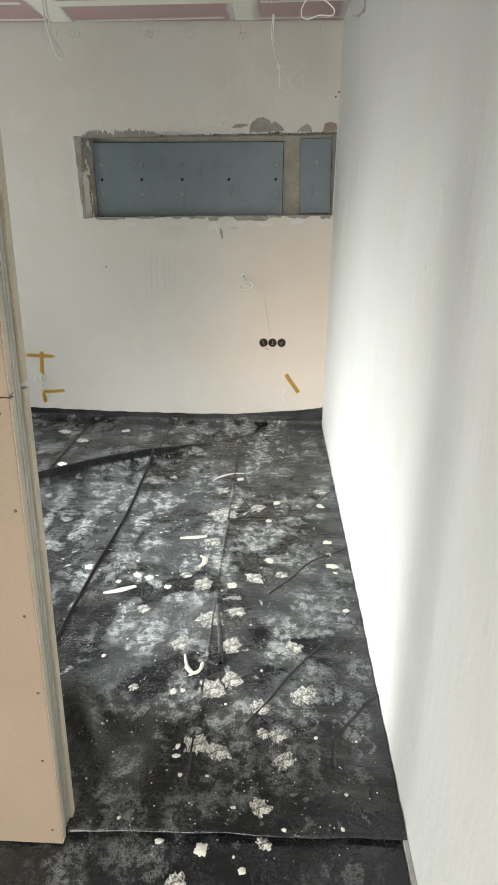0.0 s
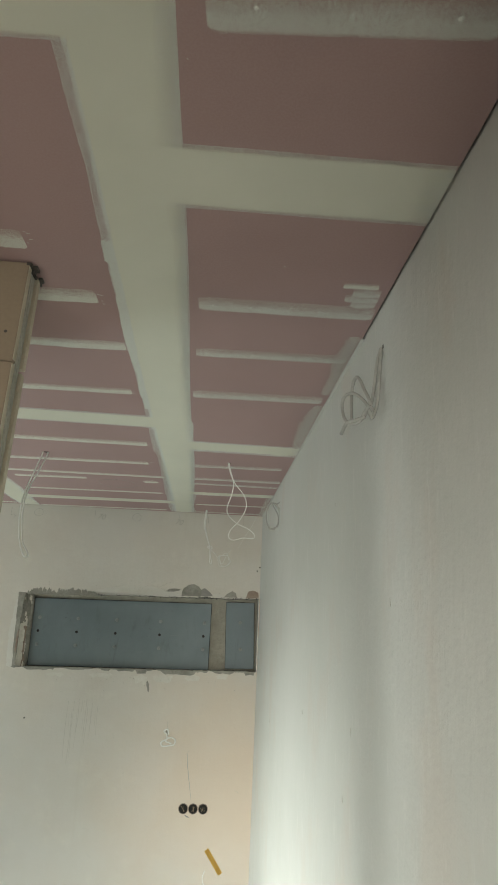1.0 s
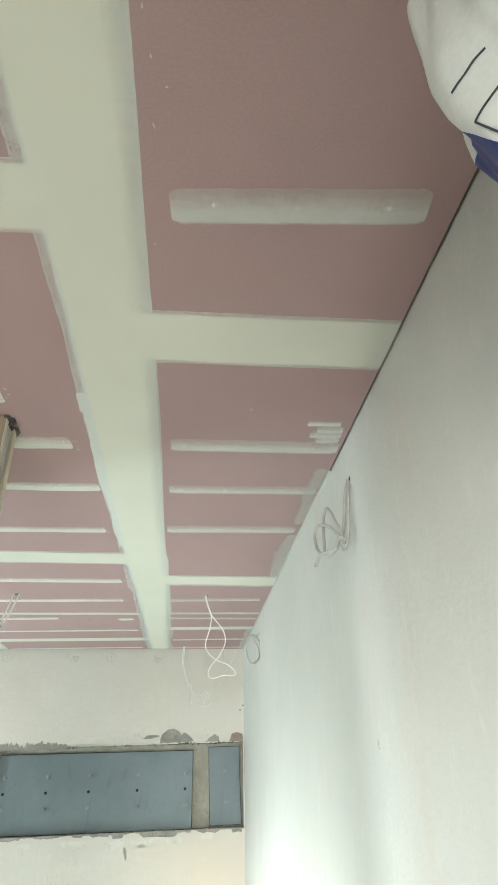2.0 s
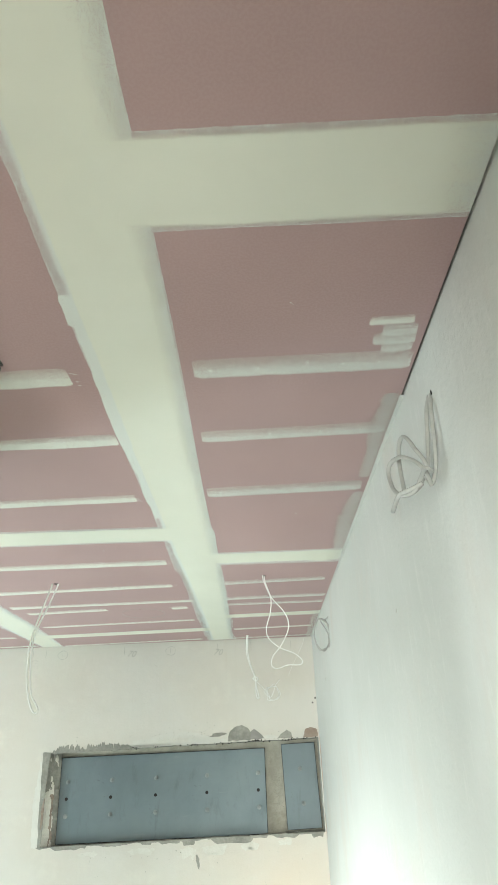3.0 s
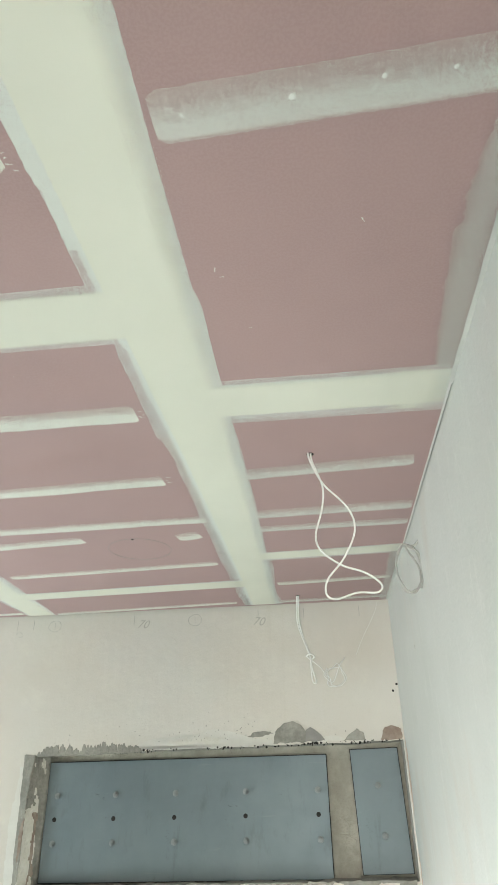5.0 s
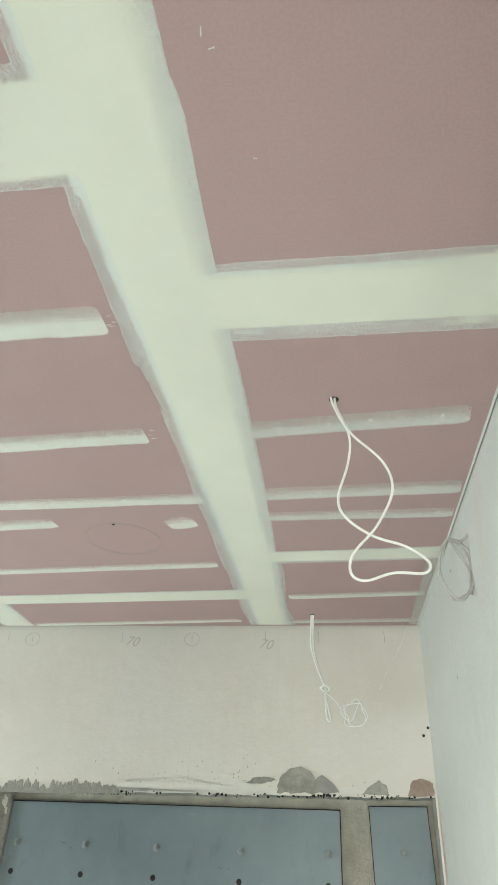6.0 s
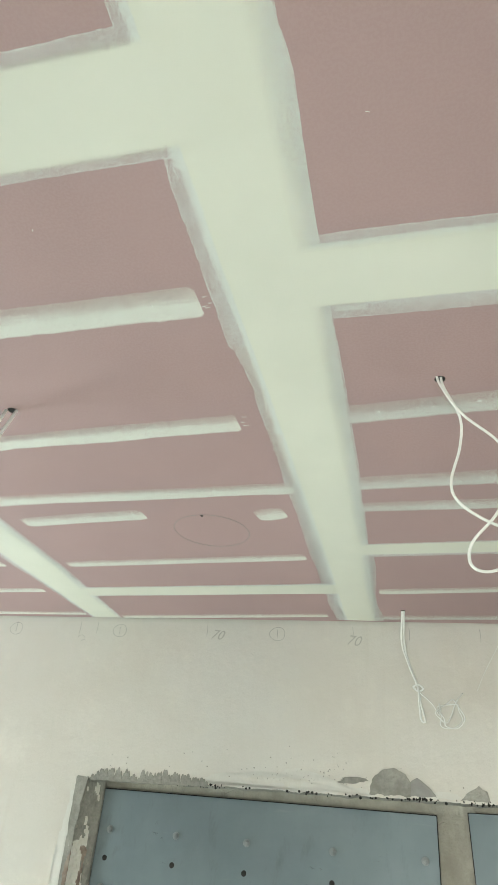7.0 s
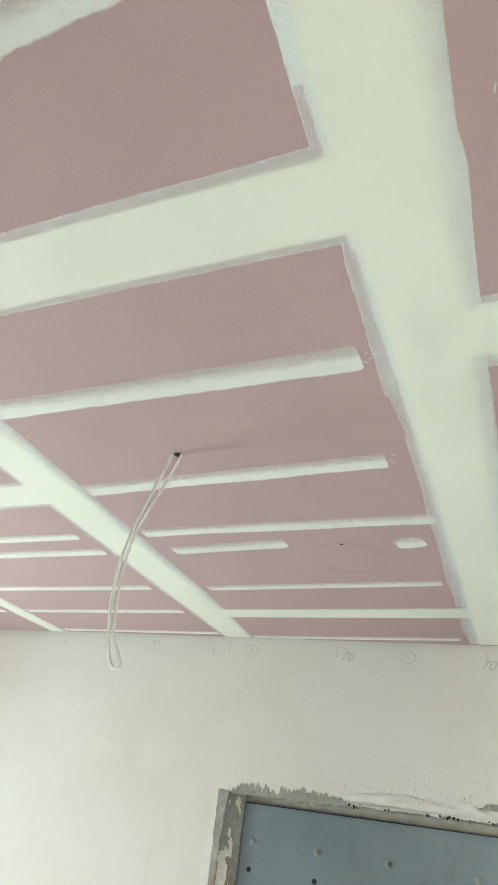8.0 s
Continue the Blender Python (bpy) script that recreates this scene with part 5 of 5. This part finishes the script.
disc(bm, (0.362, far_y(0.37), 2.405), (0, -1, 0), 0.006, 0.0008, 8)
part("nail_hole", bm, BLACK, WALL, "small dark nail holes")
bm = bmesh.new()
rr = random.Random(17)
for i in range(14):
    x = -1.02 + 0.017 * i + rr.uniform(-0.006, 0.006)
    z0 = rr.uniform(1.28, 1.40)
    z1 = z0 - rr.uniform(0.08, 0.42)
    tube(bm, [(x, far_y(x) - 0.0004, z0), (x + rr.uniform(-0.004, 0.004), far_y(x) - 0.0004, (z0 + z1) / 2), (x + rr.uniform(-0.006, 0.006), far_y(x) - 0.0004, z1)], rr.uniform(0.0004, 0.0009), 4, 4, 0.4)
part("trowel_scratches", bm, FAINT, WALL, "long upright trowel scratches")
bm = bmesh.new()
for i in range(26):
    x, z = rr.gauss(-0.1, 0.9), rr.uniform(0.3, 2.7)
    if -2.6 < x < 0.36 and not (1.55 < z < 2.3):
        a = rr.uniform(0, 3.1)
        l = rr.uniform(0.006, 0.03)
        tube(bm, [(x - l * math.cos(a), far_y(x) - 0.0004, z - l * math.sin(a)), (x, far_y(x) - 0.0006, z), (x + l * math.cos(a + 0.3), far_y(x) - 0.0004, z + l * math.sin(a + 0.3))], 0.0007, 4, 3, 0.4)
part("scuffs", bm, FAINT, WALL, "short faint scuffs on the plaster")


def side_patch(outline, material, label, seed):
    """A thin irregular stain on the right wall, from an outline in (y, z)."""
    bm = bmesh.new()
    fine = []
    for i in range(len(outline)):
        a, b = Vector(outline[i]), Vector(outline[(i + 1) % len(outline)])
        for k in range(8):
            p = a + (b - a) * k / 8
            fine.append(p + Vector((noise.noise(Vector((p.x * 40, p.y * 40, seed))), noise.noise(Vector((p.x * 40, p.y * 40, seed + 4))))) * 0.008)
    lo = [bm.verts.new((RX + 0.001, p.x, p.y)) for p in fine]
    hi = [bm.verts.new((RX - 0.0012, p.x, p.y)) for p in fine]
    for i in range(len(fine)):
        bm.faces.new((lo[i], lo[(i + 1) % len(fine)], hi[(i + 1) % len(fine)], hi[i]))
    bm.faces.new(hi)
    bmesh.ops.triangulate(bm, faces=[f for f in bm.faces if len(f.verts) > 4])
    part("rust_stain", bm, material, bpy.data.objects["wall_right"], label)


side_patch([(5.235, 2.20), (5.20, 2.14), (5.19, 2.02), (5.215, 1.90), (5.235, 1.88)], STAIN, "faint rusty stain in the corner", 3.0)
side_patch([(5.235, 1.74), (5.21, 1.70), (5.215, 1.62), (5.235, 1.60)], STAIN, "", 5.0)
bm = bmesh.new()
for i in range(9):
    y, z = rr.uniform(0.9, 5.1), rr.uniform(1.2, 2.8)
    a = rr.uniform(0.8, 2.3)
    l = rr.uniform(0.006, 0.02)
    tube(bm, [(RX - 0.0003, y - l * math.cos(a), z - l * math.sin(a)), (RX - 0.0006, y, z), (RX - 0.0003, y + l * math.cos(a + 0.2), z + l * math.sin(a + 0.2))], rr.uniform(0.0004, 0.0007), 4, 3, 0.4)
part("scuffs", bm, FAINT, bpy.data.objects["wall_right"], "short faint trowel scuffs")


# ---- pencil marks under the ceiling ----
def pencil(name, strokes, x, z, label):
    bm = bmesh.new()
    for p in strokes:
        tube(bm, [(x + a, far_y(x) - 0.0006, z + b) for a, b in p], 0.0009, 5, 4, 0.4)
    part(name, bm, PENCIL, WALL, label)


def lettering(text, x, z, size):
    cu = bpy.data.curves.new("lettering", "FONT")
    cu.body, cu.size, cu.align_x, cu.shear = text, size, "CENTER", 0.35
    tmp = new("lettering", cu)
    me = bpy.data.meshes.new_from_object(tmp)
    bpy.data.objects.remove(tmp)
    me.materials.append(FAINT)
    ob = new("pencil_figure", me)
    ob.parent = WALL
    ob.matrix_basis = Matrix.Translation((x, far_y(x) - 0.0012, z)) @ Matrix.Rotation(radians(90), 4, "X") @ Matrix.Rotation(radians(-6), 4, "Z")
    tagged(ob, "pencilled figure on plaster")


for x in (-0.985, -0.30, -0.057, 0.233, -1.66, -2.03, -2.36, -2.80, -1.565):
    pencil("pencil_tick", [[(0, 0.022), (0.002, 0), (0.001, -0.03)]], x, 2.805, "upright pencil tick")
for x in (-1.44, -0.645, -2.03):
    r = [(0.036 * math.cos(0.5 * k), 0.030 * math.sin(0.5 * k) + 0.002 * math.sin(k)) for k in range(14)]
    pencil("pencil_ring", [r, [(0.0, 0.018), (0.002, -0.016)]], x + 0.001, 2.79, "pencilled ring with a stroke")
lettering("70", -0.935, 2.76, 0.062)
lettering("70", -0.30, 2.748, 0.062)
pencil("pencil_scrawl", [[(-0.02, 0.0), (0.0, 0.01), (0.02, -0.004)], [(0.0, -0.018), (0.02, -0.012)]], -1.64, 2.755, "faint pencil scrawl")
pencil("pencil_scrawl", [[(-0.02, 0.0), (0.0, 0.01), (0.02, -0.004)], [(0.0, -0.018), (0.02, -0.012)]], -2.66, 2.79, "faint pencil scrawl")
pencil("pencil_scrawl", [[(-0.02, 0.0), (0.0, 0.01), (0.02, -0.004)]], -2.33, 2.77, "faint pencil scrawl")

# pencil circle and pilot hole for a lamp
bm = bmesh.new()
tube(bm, [(-0.667 + 0.125 * math.cos(0.21 * k), 4.265 + 0.125 * math.sin(0.21 * k), H - 0.0004) for k in range(31)], 0.0008, 5, 3)
part("pencil_circle", bm, PENCIL, CEILING, "thin pencilled circle for a lamp opening")
bm = bmesh.new()
disc(bm, (-0.665, 4.148, H - 0.0003), (0, 0, -1), 0.0055, 0.0006, 12, dome=0.9)
part("pilot_hole", bm, BLACK, CEILING, "small dark drilled hole")


# ---- cables from ceiling and right wall ----
def ceiling_hole(x, y, r):
    bm = bmesh.new()
    disc(bm, (x, y, H - 0.0003), (0, 0, -1), r, 0.0006, 16, dome=0.97)
    part("cable_hole", bm, BLACK, CEILING, "dark round cable hole")


ceiling_hole(0.042, 3.535, 0.011)
ceiling_hole(-0.965, 3.537, 0.012)
ceiling_hole(-0.075, 5.085, 0.010)
cable("lamp_cable", [[(0.035, 3.535, 2.870), (0.040, 3.515, 2.82), (0.072, 3.50, 2.738), (0.130, 3.49, 2.662), (0.145, 3.49, 2.598), (0.112, 3.49, 2.525), (0.066, 3.49, 2.470), (0.060, 3.49, 2.432), (0.085, 3.49, 2.419), (0.135, 3.49, 2.433),
                      (0.186, 3.49, 2.432), (0.196, 3.49, 2.452), (0.160, 3.495, 2.484), (0.103, 3.50, 2.508), (0.054, 3.505, 2.550), (0.043, 3.51, 2.596), (0.064, 3.51, 2.668), (0.070, 3.51, 2.735), (0.046, 3.52, 2.82), (0.044, 3.535, 2.870)]],
      0.0025, "flat white lamp cable hanging from the ceiling in a twisted loop", 0.55)
cable("lamp_cable", [[(-0.978, 3.535, 2.870), (-0.985, 3.532, 2.83), (-1.011, 3.53, 2.737), (-1.042, 3.53, 2.628), (-1.055, 3.53, 2.529), (-1.050, 3.53, 2.441), (-1.034, 3.53, 2.358), (-1.013, 3.53, 2.300), (-0.995, 3.53, 2.278), (-0.980, 3.53, 2.285), (-0.992, 3.53, 2.312),
                      (-1.019, 3.53, 2.356), (-1.037, 3.535, 2.441), (-1.043, 3.535, 2.529), (-1.032, 3.535, 2.630), (-0.988, 3.535, 2.744), (-0.957, 3.537, 2.835), (-0.952, 3.538, 2.870)]],
      0.0042, "white lamp cable hanging from the ceiling in a long narrow loop", 0.9)
wy = 5.19
cable("wall_cable", [[(-0.078, 5.085, 2.87), (-0.082, 5.10, 2.82), (-0.088, wy, 2.745), (-0.066, wy, 2.663), (-0.034, wy, 2.575), (-0.024, wy, 2.509), (-0.010, wy, 2.447), (-0.026, wy, 2.452), (-0.030, wy, 2.52), (-0.032, wy, 2.575), (-0.060, wy + 0.01, 2.66), (-0.078, wy + 0.01, 2.745), (-0.074, 5.10, 2.82), (-0.070, 5.088, 2.87)],
                     [(-0.052, wy - 0.008, 2.568), (-0.032, wy - 0.012, 2.580), (-0.012, wy - 0.006, 2.566), (-0.03, wy + 0.006, 2.556), (-0.052, wy - 0.004, 2.572)]],
      0.0038, "white cable bundle tied in a knot, hanging beside plaster", 0.8)
loops = [(-0.025, wy, 2.55), (0.02, wy, 2.51), (0.045, wy, 2.47)]
for k in range(20):
    a = 0.75 * k
    loops.append((0.085 + 0.045 * math.cos(a + 2.6) + 0.012 * math.sin(2.1 * k), wy + 0.008 * math.sin(1.7 * k), 2.478 + 0.045 * math.sin(a + 2.6) + 0.012 * math.cos(1.3 * k)))
loops += [(0.11, wy, 2.52), (0.14, wy + 0.02, 2.56)]
cable("thin_wire", [loops], 0.0024, "thin white wire coiled loosely against the wall", 1.0, sides=5)
cable("thin_wire", [[(0.335, far_y(0.3) - 0.004, 2.845), (0.31, far_y(0.3) - 0.006, 2.78), (0.24, far_y(0.3) - 0.004, 2.66), (0.20, far_y(0.3) - 0.004, 2.58)]], 0.0010, "hair-thin wire running down the plaster", 1.0, sides=4)

cx = RX - 0.018
cable("wall_cable", [[(0.397, 1.728, 2.748), (0.380, 1.702, 2.688), (0.376, 1.708, 2.615), (0.372, 1.715, 2.567), (0.364, 1.728, 2.535), (0.355, 1.729, 2.545), (0.348, 1.719, 2.557)],
                     [(0.397, 1.740, 2.752), (0.380, 1.731, 2.701), (0.374, 1.740, 2.639), (0.366, 1.742, 2.586), (0.356, 1.742, 2.562), (0.340, 1.741, 2.533), (0.330, 1.767, 2.530)],
                     [(0.362, 1.732, 2.556), (0.352, 1.720, 2.581), (0.346, 1.747, 2.620), (0.341, 1.769, 2.654), (0.338, 1.796, 2.674), (0.335, 1.824, 2.667), (0.330, 1.825, 2.626), (0.325, 1.805, 2.579), (0.320, 1.782, 2.543)],
                     [(0.362, 1.730, 2.529), (0.352, 1.717, 2.550), (0.344, 1.722, 2.570), (0.335, 1.744, 2.594), (0.324, 1.782, 2.619), (0.312, 1.816, 2.625), (0.307, 1.836, 2.615), (0.306, 1.835, 2.592), (0.306, 1.808, 2.555), (0.312, 1.767, 2.526), (0.330, 1.741, 2.524), (0.342, 1.728, 2.545), (0.346, 1.704, 2.554), (0.346, 1.681, 2.545), (0.356, 1.693, 2.542)],
                     [(0.344, 1.727, 2.534), (0.320, 1.748, 2.529), (0.306, 1.776, 2.530), (0.300, 1.826, 2.513)]],
      0.0046, "knotted flat white cable coming out of the white wall", 0.65, material=DUSTY)
bm = bmesh.new()
quad_box(bm, RX - 0.0012, RX + 0.002, 1.707, 1.713, 2.726, 2.737)
part("cable_hole", bm, BLACK, bpy.data.objects["wall_right"], "dark slit where a cable comes out")
coil = [(RX + 0.01, 4.03, 2.76), (0.386, 4.04, 2.742)]
for k in range(22):
    a = 0.62 * k + 1.2
    coil.append((0.350 + 0.043 * math.cos(a), 4.05 - 0.006 * math.sin(0.9 * k), 2.655 + 0.082 * math.sin(a) + 0.006 * math.sin(2.3 * k)))
coil += [(0.383, 4.06, 2.66), (0.384, 4.07, 2.59)]
cable("wall_cable", [coil], 0.0036, "white cable wound into an oval coil, hung on the wall", 0.9, material=DUSTY)


# ---- sack hung up under the ceiling ----
def sack():
    ob = root("hanging_sack", (0.308, 0.452, 2.600), "white plastic sack with a blue band hung under the ceiling", "sack")
    nu, nv = 120, 96

    def skin(a, t, out=0.0):
        z = -0.245 + 0.49 * t
        wide = 0.150 * (1 - 0.75 * max(0.0, (t - 0.72) / 0.28) ** 1.6) * (0.66 + 0.34 * min(1.0, t / 0.42) ** 0.75)
        deep = 0.10 * (1 - 0.7 * max(0.0, (t - 0.7) / 0.3) ** 1.6) * (0.22 + 0.78 * min(1.0, t / 0.35) ** 0.7)
        c, s = math.cos(a), math.sin(a)
        fold = 1 + 0.09 * noise.noise(Vector((2.5 * c, 2.5 * s, t * 2.2))) + 0.075 * noise.noise(Vector((6 * c, 6 * s, t * 3.0))) * min(1.0, t * 3) + 0.03 * math.sin(9 * a + 4 * t) * t
        x = (wide + out) * math.copysign(abs(c) ** 0.8, c) * fold
        y = (deep + out) * math.copysign(abs(s) ** 0.8, s) * fold
        return Vector((x, y, z + 0.10 * x * (1 - t)))
    bm = bmesh.new()
    def hem(a):
        return min(0.35, max(0.08, 0.35 - 0.0072 * (math.degrees(a) - 153)))

    def up(a, j):
        return hem(a) * j / 28 if j <= 28 else hem(a) + (1 - hem(a)) * (j - 28) / (nv - 28)
    rows = [[bm.verts.new(skin(2 * math.pi * i / nu, up(2 * math.pi * i / nu, j))) for i in range(nu)] for j in range(nv + 1)]
    for j in range(nv):
        for i in range(nu):
            f = bm.faces.new((rows[j][i], rows[j][(i + 1) % nu], rows[j + 1][(i + 1) % nu], rows[j + 1][i]))
            f.material_index = 1 if j < 28 else 0
    bm.faces.new(rows[0][::-1]).material_index = 1
    bm.faces.new(rows[-1])
    part("bag", bm, (SACK, SACK_BLUE), ob, smooth=True)
    bm = bmesh.new()
    tube(bm, [skin(radians(172 + 4 * i), 0.262 + 0.003 * i, 0.001) for i in range(9)], 0.0009, 5, 3)
    tube(bm, [skin(radians(172 + 1.2 * i), 0.262 - 0.013 * i, 0.001) for i in range(6)], 0.0009, 5, 3)
    tube(bm, [skin(radians(172 + 2.3 * i), 0.345, 0.001) for i in range(7)], 0.0010, 5, 3, 0.3)
    part("print", bm, SACK_INK, ob, "thin dark printed lines")
    bm = bmesh.new()
    tube(bm, [(0, 0, 0.235), (0.01, 0, 0.25), (0.0, 0.0, 0.262)], 0.004, 6, 5)
    part("tie", bm, CABLE, ob, "short white tie")
    return ob


sack()
